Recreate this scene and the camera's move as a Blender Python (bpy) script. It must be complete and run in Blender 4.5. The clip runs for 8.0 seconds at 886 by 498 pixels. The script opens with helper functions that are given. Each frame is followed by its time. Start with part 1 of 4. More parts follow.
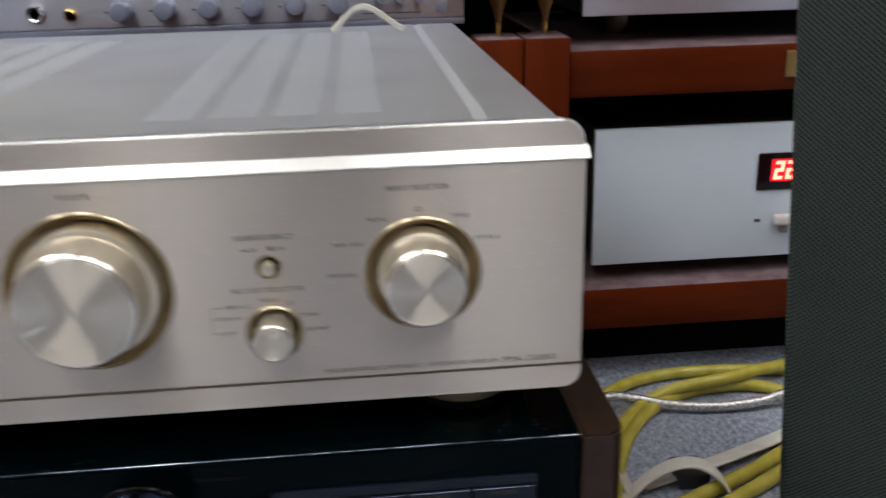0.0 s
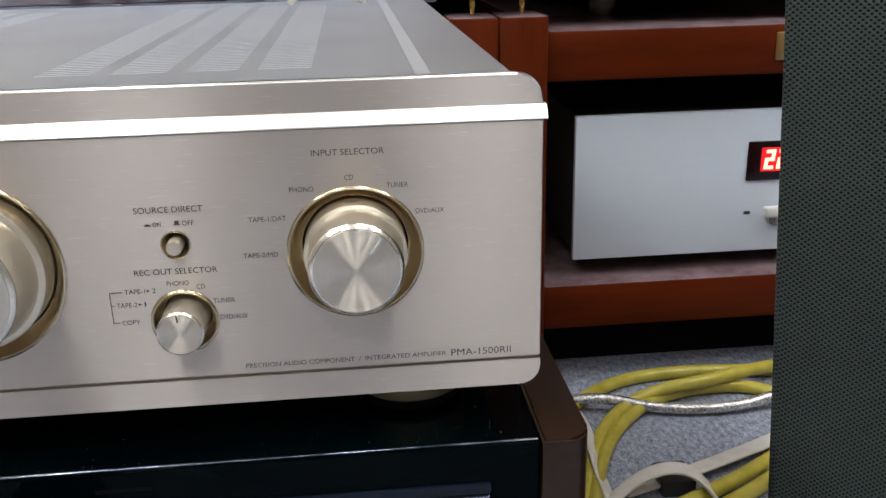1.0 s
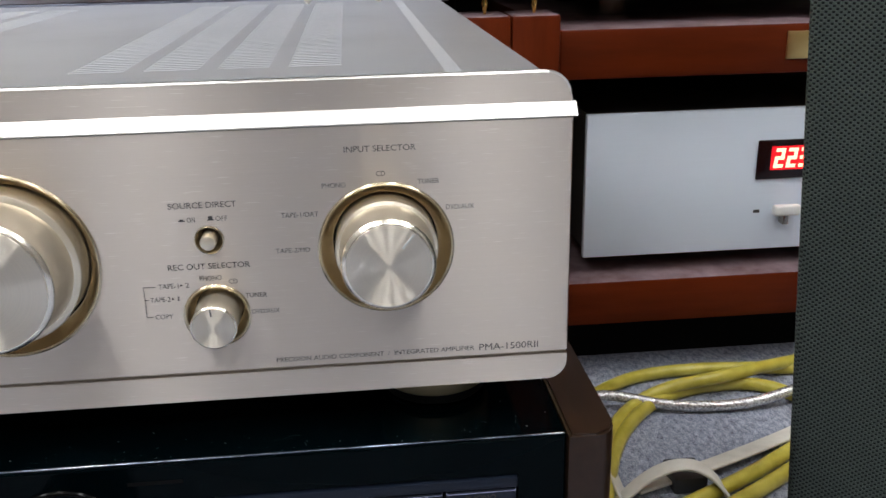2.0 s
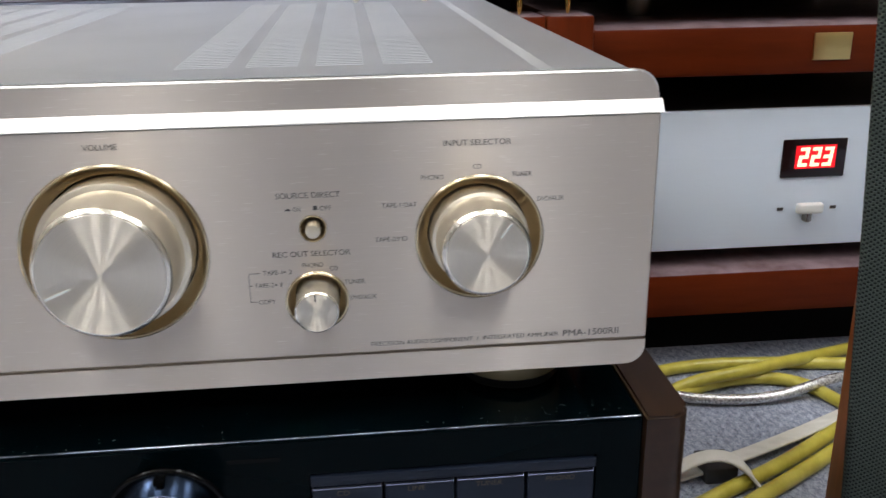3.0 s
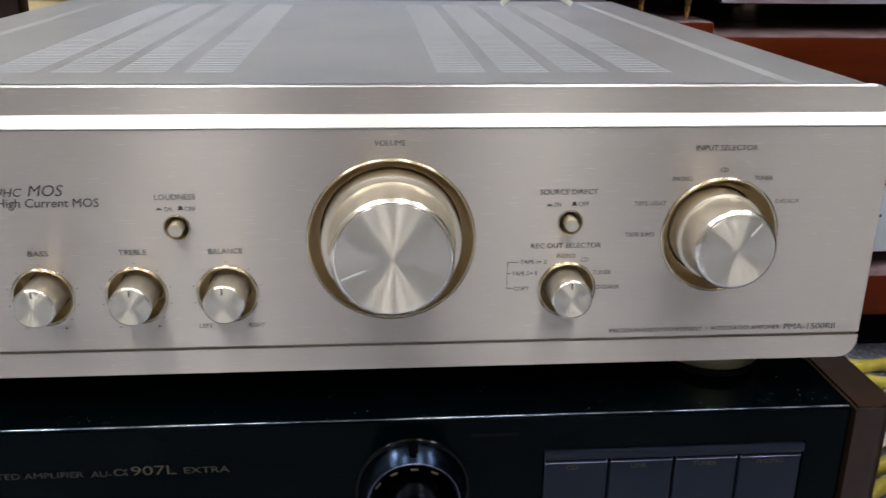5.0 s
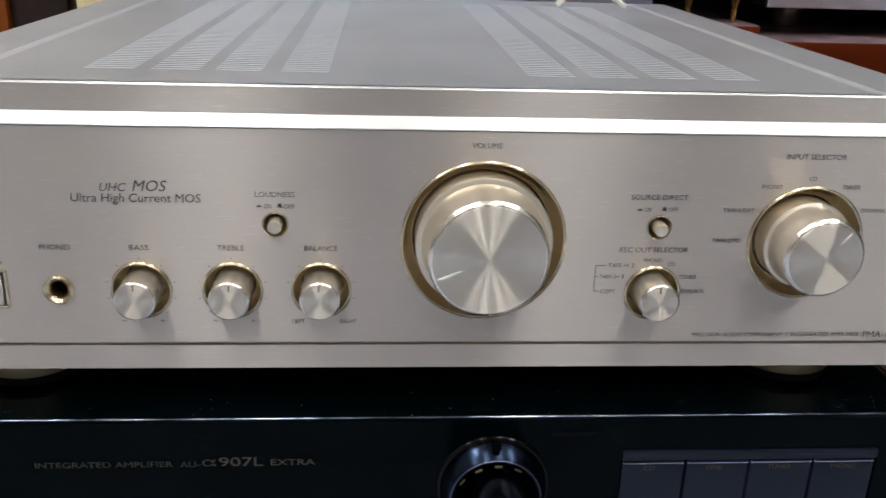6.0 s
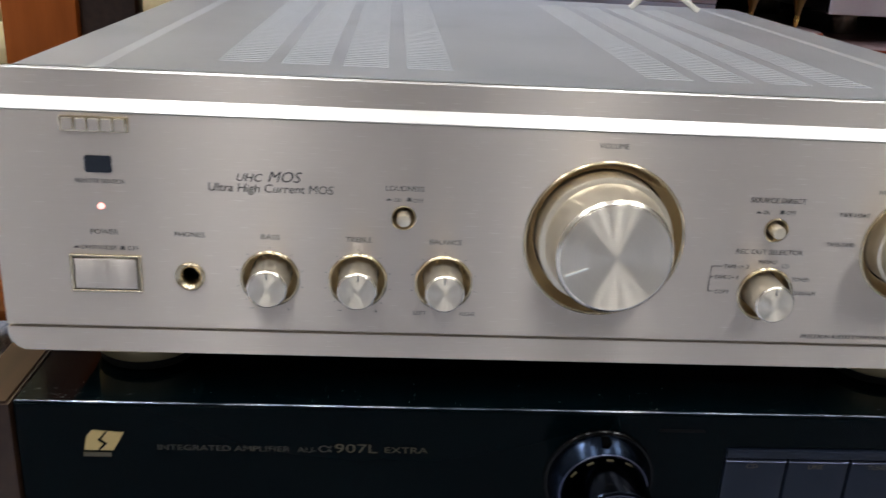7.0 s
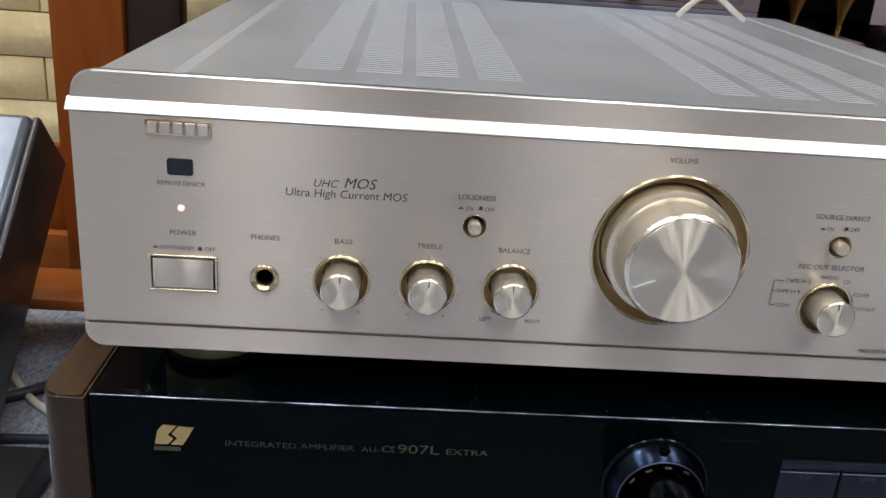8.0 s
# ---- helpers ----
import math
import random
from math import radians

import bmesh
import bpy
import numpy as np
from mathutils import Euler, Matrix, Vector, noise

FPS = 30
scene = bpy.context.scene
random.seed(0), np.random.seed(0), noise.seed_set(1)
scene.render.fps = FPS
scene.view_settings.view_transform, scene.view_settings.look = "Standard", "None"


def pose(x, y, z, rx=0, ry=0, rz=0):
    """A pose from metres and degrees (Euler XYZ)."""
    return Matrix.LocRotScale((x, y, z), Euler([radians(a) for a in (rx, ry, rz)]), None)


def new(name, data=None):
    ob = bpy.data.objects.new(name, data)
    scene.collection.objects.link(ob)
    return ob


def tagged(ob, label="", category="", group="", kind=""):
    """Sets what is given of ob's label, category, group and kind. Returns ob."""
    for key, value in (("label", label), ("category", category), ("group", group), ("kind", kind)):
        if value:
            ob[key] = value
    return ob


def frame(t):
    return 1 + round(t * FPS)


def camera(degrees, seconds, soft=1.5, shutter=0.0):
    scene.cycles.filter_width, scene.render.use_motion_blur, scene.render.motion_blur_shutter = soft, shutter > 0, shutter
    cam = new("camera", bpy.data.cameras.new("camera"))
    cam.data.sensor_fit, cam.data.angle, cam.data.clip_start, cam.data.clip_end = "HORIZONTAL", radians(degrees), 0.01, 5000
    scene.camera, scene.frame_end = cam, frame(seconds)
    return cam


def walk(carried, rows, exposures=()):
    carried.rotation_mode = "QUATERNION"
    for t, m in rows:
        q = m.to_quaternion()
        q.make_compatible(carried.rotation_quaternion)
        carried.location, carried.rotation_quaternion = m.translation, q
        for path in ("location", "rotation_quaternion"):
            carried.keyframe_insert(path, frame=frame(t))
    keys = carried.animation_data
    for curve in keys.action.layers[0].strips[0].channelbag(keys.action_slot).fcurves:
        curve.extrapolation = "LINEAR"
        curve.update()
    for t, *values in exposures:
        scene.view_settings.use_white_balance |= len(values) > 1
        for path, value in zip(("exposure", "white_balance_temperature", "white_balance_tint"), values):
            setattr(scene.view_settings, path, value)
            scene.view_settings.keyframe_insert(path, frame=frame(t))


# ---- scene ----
# camera and its path: seconds, eye, yaw, pitch, roll
cam = camera(52.3, 8.0, soft=1.5, shutter=0.5)
PATH = [
    (0, 0.12900, -0.33300, 0.44000, -5.020, -19.470, -1.500),
    (0.2, 0.15101, -0.31126, 0.42465, -5.301, -19.209, -1.090),
    (0.3, 0.15166, -0.30295, 0.42232, -5.358, -19.245, -1.087),
    (0.5, 0.14849, -0.29244, 0.41593, -5.290, -19.323, -1.026),
    (1, 0.15203, -0.29344, 0.41461, -5.449, -19.252, -1.311),
    (2.5, 0.12616, -0.30058, 0.41576, -5.591, -19.361, -1.016),
    (3, 0.10481, -0.30795, 0.41733, -5.881, -19.400, -0.730),
    (3.5, 0.08256, -0.31307, 0.41562, -5.979, -19.549, -0.571),
    (4, 0.05656, -0.31946, 0.42264, -5.845, -19.509, -0.330),
    (4.5, 0.03311, -0.32415, 0.42480, -5.173, -19.580, 0.116),
    (6, -0.02033, -0.32857, 0.42988, -4.481, -20.165, 1.846),
    (6.5, -0.04001, -0.33031, 0.43051, -4.254, -20.250, 2.392),
    (7, -0.06536, -0.33405, 0.43006, -3.860, -20.330, 3.081),
    (7.5, -0.08569, -0.33581, 0.43190, -3.208, -20.567, 3.693),
    (8, -0.08900, -0.33846, 0.43616, -3.101, -20.716, 4.196),
]


def camera_pose(x, y, z, yaw, pitch, roll):
    return pose(x, y, z, 0, 0, yaw) @ pose(0, 0, 0, 90 + pitch) @ pose(0, 0, 0, 0, 0, roll)


walk(cam, [(row[0], camera_pose(*row[1:])) for row in PATH], [(0, -0.47), (0.5, -0.24), (1, -0.19), (2.5, -0.11), (3.5, -0.10), (4.5, -0.28), (8, -0.27)])
# ---- end of camera ----

# ---- light ----
world = bpy.data.worlds.new("room_air")
scene.world = world
world.use_nodes = True
world.node_tree.nodes["Background"].inputs[0].default_value = (0.62, 0.66, 0.72, 1)
world.node_tree.nodes["Background"].inputs[1].default_value = 0.02
scene.view_settings.exposure = 0.0

CEILING_Z = 2.5
# all fittings unseen; the rear two are added to brighten stones, carpet, silver front
LAMPS = [(x, y) for y in (-0.75, -2.05) for x in (-1.65, -0.54, 0.57, 1.68)] + [(-1.30, 0.42), (1.45, 0.25)]
for lx, ly in LAMPS:
    lamp = new("tube_light", bpy.data.lights.new("tube_light", "AREA"))
    lamp.data.shape, lamp.data.size, lamp.data.size_y = "RECTANGLE", 0.17, 1.2
    lamp.data.energy, lamp.data.color = 6.3 if ly < 0 else (48.0 if lx < 0 else 10.0), (0.93, 0.955, 1.0)
    lamp.matrix_world = pose(lx, ly, CEILING_Z - 0.075)

# ---- materials ----


def material(name, color, rough=0.5, metal=0.0, coat=0.0, spec=0.5):
    m = bpy.data.materials.new(name)
    m.use_nodes = True
    b = m.node_tree.nodes["Principled BSDF"]
    b.inputs["Base Color"].default_value = (*color, 1)
    b.inputs["Roughness"].default_value = rough
    b.inputs["Metallic"].default_value = metal
    b.inputs["Coat Weight"].default_value = coat
    b.inputs["Specular IOR Level"].default_value = spec
    return m


def shader(m):
    return m.node_tree.nodes["Principled BSDF"]


def node(m, kind, **values):
    n = m.node_tree.nodes.new(kind)
    for key, value in values.items():
        n.inputs[key.replace("_", " ")].default_value = value
    return n


def link(m, a, b):
    m.node_tree.links.new(a, b)


def coords(m, scale=(1, 1, 1), kind="Object"):
    c = m.node_tree.nodes.new("ShaderNodeTexCoord")
    s = m.node_tree.nodes.new("ShaderNodeMapping")
    s.inputs["Scale"].default_value = scale
    link(m, c.outputs[kind], s.inputs["Vector"])
    return s.outputs["Vector"]


def ramp(m, fac, stops):
    r = m.node_tree.nodes.new("ShaderNodeValToRGB")
    els = r.color_ramp.elements
    while len(els) < len(stops):
        els.new(0.5)
    for e, (p, c) in zip(els, stops):
        e.position, e.color = p, (*c, 1) if len(c) == 3 else c
    link(m, fac, r.inputs["Fac"])
    return r.outputs["Color"]


def noise_tex(m, vec, scale, detail=3.0, rough=0.5):
    n = node(m, "ShaderNodeTexNoise", Scale=scale, Detail=detail, Roughness=rough)
    link(m, vec, n.inputs["Vector"])
    return n.outputs["Fac"]


def bump(m, height, strength, distance, after=None):
    b = node(m, "ShaderNodeBump", Strength=strength, Distance=distance)
    link(m, height, b.inputs["Height"])
    if after is not None:
        link(m, after, b.inputs["Normal"])
    else:
        link(m, b.outputs["Normal"], shader(m).inputs["Normal"])
    return b.outputs["Normal"]


def mix_fac(m, a, b, mode="MULTIPLY"):
    n = m.node_tree.nodes.new("ShaderNodeMath")
    n.operation = mode
    link(m, a, n.inputs[0])
    if isinstance(b, (int, float)):
        n.inputs[1].default_value = b
    else:
        link(m, b, n.inputs[1])
    return n.outputs[0]


def brushed(name, color, rough, aniso, tangent=(0, 0, 1), grain=(14, 14, 3600), vary=0.05):
    """Brushed metal: fine lines along one direction, wear in broad patches."""
    m = material(name, color, rough, 1.0)
    b = shader(m)
    b.inputs["Anisotropic"].default_value = aniso
    t = node(m, "ShaderNodeCombineXYZ", X=tangent[0], Y=tangent[1], Z=tangent[2])
    link(m, t.outputs[0], b.inputs["Tangent"])
    lines = noise_tex(m, coords(m, grain), 1.0, 2.0)
    broad = noise_tex(m, coords(m, (9, 9, 14)), 1.0, 4.0)
    dark = tuple(c * (1 - vary) for c in color)
    link(m, ramp(m, mix_fac(m, mix_fac(m, lines, 0.7), mix_fac(m, broad, 0.3), "ADD"), [(0.3, dark), (0.7, color)]), b.inputs["Base Color"])
    r = node(m, "ShaderNodeMapRange")
    r.inputs["To Min"].default_value, r.inputs["To Max"].default_value = rough * 0.94, rough * 1.06
    link(m, mix_fac(m, lines, broad, "MULTIPLY"), r.inputs["Value"])
    r.inputs["From Min"].default_value, r.inputs["From Max"].default_value = 0.1, 0.45
    link(m, r.outputs[0], b.inputs["Roughness"])
    return m


PANEL = brushed("champagne_brushed_aluminium", (0.680, 0.605, 0.537), 0.36, 1.0)
# short light scratches along the grain
_s = noise_tex(PANEL, coords(PANEL, (70, 70, 900)), 1.0, 2.0, 0.6)
bump(PANEL, _s, 0.05, 0.0004)
_m = node(PANEL, "ShaderNodeMapRange")
_m.inputs["From Min"].default_value, _m.inputs["From Max"].default_value = 0.66, 0.74
link(PANEL, noise_tex(PANEL, coords(PANEL, (110, 110, 2300)), 1.0, 1.0), _m.inputs["Value"])
_p = noise_tex(PANEL, coords(PANEL, (16, 16, 16)), 1.0, 2.0)
_x = PANEL.node_tree.nodes.new("ShaderNodeMix")
_x.data_type = "RGBA"
_x.inputs["B"].default_value = (0.85, 0.80, 0.74, 1)
_c = shader(PANEL).inputs["Base Color"].links[0].from_socket
link(PANEL, mix_fac(PANEL, _m.outputs[0], _p), _x.inputs["Factor"])
link(PANEL, _c, _x.inputs["A"])
link(PANEL, _x.outputs["Result"], shader(PANEL).inputs["Base Color"])
BEVEL = brushed("bright_cut_aluminium", (0.90, 0.87, 0.82), 0.30, 0.3)
GOLD_RING = material("champagne_gold_metal", (0.64, 0.54, 0.38), 0.2, 1.0)
KNOB_SIDE = material("satin_champagne_knob", (0.76, 0.68, 0.55), 0.30, 0.75)


KNOB_RIM = material("bright_chamfer", (0.93, 0.86, 0.75), 0.22, 1.0)


def spun(name, color, rough):
    """Turned metal face: circular grooves about the y axis."""
    m = material(name, color, rough, 1.0)
    b = shader(m)
    b.inputs["Anisotropic"].default_value = 1.0
    b.inputs["Anisotropic Rotation"].default_value = 0.25
    t = m.node_tree.nodes.new("ShaderNodeTangent")
    t.direction_type, t.axis = "RADIAL", "Y"
    link(m, t.outputs[0], b.inputs["Tangent"])
    v = coords(m)
    ln = m.node_tree.nodes.new("ShaderNodeVectorMath")
    ln.operation = "LENGTH"
    link(m, v, ln.inputs[0])
    w = node(m, "ShaderNodeTexNoise", Scale=2600.0, Detail=2.0)
    w.noise_dimensions = "1D"
    link(m, ln.outputs["Value"], w.inputs["W"])
    link(m, ramp(m, w.outputs["Fac"], [(0.3, tuple(c * 0.94 for c in color)), (0.7, color)]), b.inputs["Base Color"])
    return m


KNOB_FACE = spun("turned_aluminium", (0.94, 0.85, 0.72), 0.46)
INK = material("dark_print", (0.055, 0.05, 0.05), 0.6)
# groove floor: its soft brown shade is put into the metal's colour
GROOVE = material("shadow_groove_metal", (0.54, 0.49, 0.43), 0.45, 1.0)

COVER = material("grey_painted_steel", (0.50, 0.515, 0.525), 0.46, 0.7)
_v = coords(COVER)
_c = mix_fac(COVER, mix_fac(COVER, noise_tex(COVER, _v, 1900, 2), 0.5), mix_fac(COVER, noise_tex(COVER, _v, 14, 5), 0.5), "ADD")
link(COVER, ramp(COVER, _c, [(0.32, (0.30, 0.318, 0.35)), (0.46, (0.385, 0.405, 0.442)), (0.7, (0.43, 0.45, 0.488))]), shader(COVER).inputs["Base Color"])
bump(COVER, noise_tex(COVER, _v, 2400, 2), 0.10, 0.0002)
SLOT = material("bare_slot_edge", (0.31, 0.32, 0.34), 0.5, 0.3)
# outer groove slope as a lighter copy of the cover, lamplight in the colour
FOLD = material("lit_fold_in_grey_steel", (0.47, 0.49, 0.525), 0.5, 0.6)
# near-black: shade inside openings is put into this colour; plain black elsewhere
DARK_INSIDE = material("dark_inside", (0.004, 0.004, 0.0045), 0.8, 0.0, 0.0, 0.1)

GLOSS_BLACK = material("gloss_black_lacquer", (0.0003, 0.0020, 0.0028), 0.09, 0.0, 0.0, 0.055)
_g = noise_tex(GLOSS_BLACK, coords(GLOSS_BLACK), 45, 6)
_r = ramp(GLOSS_BLACK, _g, [(0.3, (0.05, 0.05, 0.05)), (0.75, (0.17, 0.17, 0.17))])
link(GLOSS_BLACK, _r, shader(GLOSS_BLACK).inputs["Roughness"])
BLACK_EDGE = material("glinting_black_edge", (0.16, 0.18, 0.23), 0.2, 1.0)
# broken lamp glints along the edge, put into the colour
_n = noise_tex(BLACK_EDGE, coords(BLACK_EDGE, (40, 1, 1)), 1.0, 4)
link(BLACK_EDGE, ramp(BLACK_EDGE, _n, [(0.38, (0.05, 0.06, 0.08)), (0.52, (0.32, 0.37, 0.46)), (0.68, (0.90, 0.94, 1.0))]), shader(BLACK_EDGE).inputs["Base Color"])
BUTTON = material("blue_black_button", (0.0085, 0.0125, 0.023), 0.3, 0.0, 0.0, 0.22)
BUTTON_EDGE = material("button_bevel", (0.14, 0.15, 0.23), 0.3, 1.0)
KNOB_BLUE = material("blue_black_metal_knob", (0.011, 0.015, 0.024), 0.15, 1.0)
KNOB_BLACK = material("gloss_black_knob", (0.002, 0.002, 0.0022), 0.12, 0.0, 0.0, 0.15)
SKIRT_BLUE = material("blue_satin_metal", (0.016, 0.024, 0.042), 0.2, 1.0)
DIM_PRINT = material("worn_gold_print", (0.032, 0.027, 0.017), 0.5)
GOLD_PRINT = material("dull_gold_print", (0.062, 0.050, 0.026), 0.5)
GOLD_LEAF = material("gold_badge", (0.55, 0.40, 0.17), 0.35, 0.8)
CHEEK = material("dark_brown_side_veneer", (0.022, 0.011, 0.007), 0.34, 0.0, 0.0, 0.32)
_k = noise_tex(CHEEK, coords(CHEEK, (160, 9, 160)), 1.0, 4)
link(CHEEK, ramp(CHEEK, _k, [(0.3, (0.018, 0.008, 0.004)), (0.7, (0.034, 0.016, 0.008))]), shader(CHEEK).inputs["Base Color"])
RUBBER = material("black_rubber", (0.006, 0.006, 0.0065), 0.6, 0.0, 0.0, 0.25)
FOOT_GOLD = material("dull_gold_foot", (0.78, 0.66, 0.42), 0.4, 1.0)


def wood(name, dark, light, rough, grain, coat=0.0):
    m = material(name, light, rough, 0.0, coat, 0.10)
    v = coords(m, grain)
    n = noise_tex(m, v, 1.0, 6, 0.6)
    link(m, ramp(m, n, [(0.3, dark), (0.72, light)]), shader(m).inputs["Base Color"])
    bump(m, n, 0.06, 0.001)
    return m


MAHOGANY = wood("red_brown_lacquered_wood", (0.085, 0.0125, 0.0028), (0.135, 0.021, 0.0045), 0.38, (7, 60, 60))
MAHOGANY_UP = wood("red_brown_lacquered_post", (0.085, 0.0125, 0.0028), (0.135, 0.021, 0.0045), 0.38, (60, 60, 7))
VENEER = wood("orange_brown_veneer", (0.22, 0.060, 0.011), (0.30, 0.088, 0.017), 0.6, (40, 40, 4))
shader(VENEER).inputs["Specular IOR Level"].default_value = 0.06
# dusted lacquer; the ceiling lamps' sheen is mixed into this paler colour
MAHOGANY_TOP = wood("dusty_sheen_red_brown_top", (0.13, 0.075, 0.075), (0.30, 0.22, 0.235), 0.34, (30, 30, 30), 0.2)
ORANGE_WOOD = wood("orange_brown_wood", (0.23, 0.056, 0.009), (0.33, 0.088, 0.015), 0.45, (50, 50, 5), 0.05)
ORANGE_FLAT = wood("orange_brown_board", (0.27, 0.075, 0.018), (0.42, 0.13, 0.032), 0.22, (5, 50, 50), 0.3)

SILVER = brushed("blue_silver_aluminium", (0.80, 0.89, 0.98), 0.48, 0.75)
shader(SILVER).inputs["Metallic"].default_value = 0.05
SILVER_UNIT = brushed("silver_lilac_aluminium", (0.68, 0.68, 0.76), 0.44, 0.8)
SILVER_SIDE = material("dark_grey_case", (0.03, 0.03, 0.033), 0.5)
DISPLAY = material("dark_display_window", (0.012, 0.004, 0.005), 0.15)
SENSOR = material("blue_black_sensor_window", (0.006, 0.009, 0.016), 0.2)
WHITE_PLASTIC = material("white_plastic", (0.78, 0.78, 0.74), 0.4)
CHROME = material("chrome", (0.85, 0.85, 0.86), 0.08, 1.0)
BRASS = material("brushed_brass", (0.70, 0.53, 0.22), 0.34, 1.0)
DARK_BRASS = material("brown_brass", (0.30, 0.17, 0.06), 0.32, 1.0)
FOOT_GREY = material("grey_metal_foot", (0.38, 0.35, 0.31), 0.25, 1.0)
GOLD = material("polished_gold", (0.80, 0.54, 0.15), 0.14, 1.0)
BLUE_KNOB = material("lilac_grey_knob", (0.36, 0.38, 0.50), 0.35, 0.6)


def glow(name, color, strength):
    m = material(name, color, 0.5)
    shader(m).inputs["Emission Color"].default_value = (*color, 1)
    shader(m).inputs["Emission Strength"].default_value = strength
    return m


RED_GLOW = glow("red_segment_light", (1.0, 0.14, 0.095), 9.0)
# red bloom around the digits, made as a glowing plate
RED_HAZE = glow("red_halo_plate", (1.0, 0.008, 0.02), 0.5)
LED_GLOW = glow("red_standby_light", (1.0, 0.42, 0.38), 2.2)
LAMP_GLOW = glow("lit_tube", (0.945, 0.97, 1.0), 12.0)

# speaker cloth: a net of small holes in staggered rows
CLOTH = material("dark_grey_green_grille_cloth", (0.045, 0.05, 0.045), 0.8, 0.0, 0.0, 0.2)
_x = CLOTH.node_tree.nodes.new("ShaderNodeSeparateXYZ")
link(CLOTH, coords(CLOTH), _x.inputs[0])


def wave(m, value, period):
    return mix_fac(m, mix_fac(m, value, 2 * math.pi / period), 0.0, "SINE")


_w = mix_fac(CLOTH, wave(CLOTH, _x.outputs["X"], 0.0026), wave(CLOTH, _x.outputs["Z"], 0.0021))
_h = node(CLOTH, "ShaderNodeMapRange")
_h.inputs["From Min"].default_value, _h.inputs["From Max"].default_value = -0.15, 0.55
link(CLOTH, _w, _h.inputs["Value"])
_n = noise_tex(CLOTH, coords(CLOTH), 26, 4)
_f = mix_fac(CLOTH, _h.outputs[0], mix_fac(CLOTH, _n, 0.35), "SUBTRACT")
link(CLOTH, ramp(CLOTH, _f, [(0.0, (0.052, 0.064, 0.056)), (0.6, (0.005, 0.0065, 0.006))]), shader(CLOTH).inputs["Base Color"])
_inv = mix_fac(CLOTH, _h.outputs[0], -1.0)
bump(CLOTH, _inv, 0.8, 0.0006)

CARPET = material("blue_grey_loop_carpet", (0.2, 0.21, 0.25), 0.95, 0.0, 0.0, 0.1)
_v = coords(CARPET, (1, 0.5, 1))
_n1, _n2 = noise_tex(CARPET, _v, 240, 5, 0.7), noise_tex(CARPET, _v, 900, 2)
_h = mix_fac(CARPET, mix_fac(CARPET, _n1, 0.65), mix_fac(CARPET, _n2, 0.35), "ADD")
link(CARPET, ramp(CARPET, _h, [(0.34, (0.10, 0.11, 0.15)), (0.50, (0.35, 0.38, 0.46)), (0.68, (0.66, 0.69, 0.76))]), shader(CARPET).inputs["Base Color"])
bump(CARPET, _h, 0.8, 0.006)

BRICK = material("cream_split_stone", (0.60, 0.47, 0.25), 0.8)
_v = coords(BRICK)
_o = BRICK.node_tree.nodes.new("ShaderNodeObjectInfo")
_n = noise_tex(BRICK, _v, 26, 6, 0.6)
_f = mix_fac(BRICK, mix_fac(BRICK, _n, 0.75), mix_fac(BRICK, _o.outputs["Random"], 0.25), "ADD")
link(BRICK, ramp(BRICK, _f, [(0.25, (0.70, 0.55, 0.27)), (0.75, (0.90, 0.77, 0.46))]), shader(BRICK).inputs["Base Color"])
bump(BRICK, _n, 0.5, 0.01)
MORTAR = material("tan_mortar", (0.74, 0.60, 0.34), 0.9)
PLASTER = material("grey_brown_wall_paint", (0.34, 0.32, 0.30), 0.8)
_n = noise_tex(PLASTER, coords(PLASTER), 3, 5)
link(PLASTER, ramp(PLASTER, _n, [(0.3, (0.19, 0.18, 0.17)), (0.7, (0.25, 0.235, 0.22))]), shader(PLASTER).inputs["Base Color"])
CEILING = material("white_ceiling_paint", (0.82, 0.82, 0.80), 0.85)
_n = noise_tex(CEILING, coords(CEILING), 5, 4)
link(CEILING, ramp(CEILING, _n, [(0.3, (0.78, 0.78, 0.76)), (0.7, (0.85, 0.85, 0.83))]), shader(CEILING).inputs["Base Color"])


def sheath(name, dark, light, rough):
    m = material(name, light, rough)
    n = noise_tex(m, coords(m), 60, 4)
    link(m, ramp(m, n, [(0.3, dark), (0.7, light)]), shader(m).inputs["Base Color"])
    return m


YELLOW = sheath("yellow_cable_sheath", (0.42, 0.35, 0.035), (0.60, 0.52, 0.09), 0.28)
IVORY = sheath("ivory_cable_sheath", (0.62, 0.59, 0.51), (0.76, 0.73, 0.65), 0.45)
NAVY = sheath("navy_cable_sheath", (0.012, 0.016, 0.032), (0.022, 0.028, 0.05), 0.4)
BRAID = material("clear_jacket_over_silver_braid", (0.62, 0.61, 0.58), 0.22, 0.6, 0.8)
_n = noise_tex(BRAID, coords(BRAID), 480, 2)
link(BRAID, ramp(BRAID, _n, [(0.35, (0.26, 0.25, 0.24)), (0.62, (0.86, 0.85, 0.82))]), shader(BRAID).inputs["Base Color"])
bump(BRAID, _n, 0.5, 0.001)
GREY_CASE = material("blue_grey_hammered_case", (0.12, 0.14, 0.165), 0.28, 0.5)
_n = noise_tex(GREY_CASE, coords(GREY_CASE), 22, 5)
link(GREY_CASE, ramp(GREY_CASE, _n, [(0.3, (0.085, 0.10, 0.12)), (0.7, (0.15, 0.17, 0.20))]), shader(GREY_CASE).inputs["Base Color"])
# end face of the case, its dark brown reflection put into the colour
SHADED_END = material("brown_black_shaded_end", (0.030, 0.024, 0.022), 0.30)
DUST = material("pale_dust", (0.6, 0.6, 0.58), 0.9)

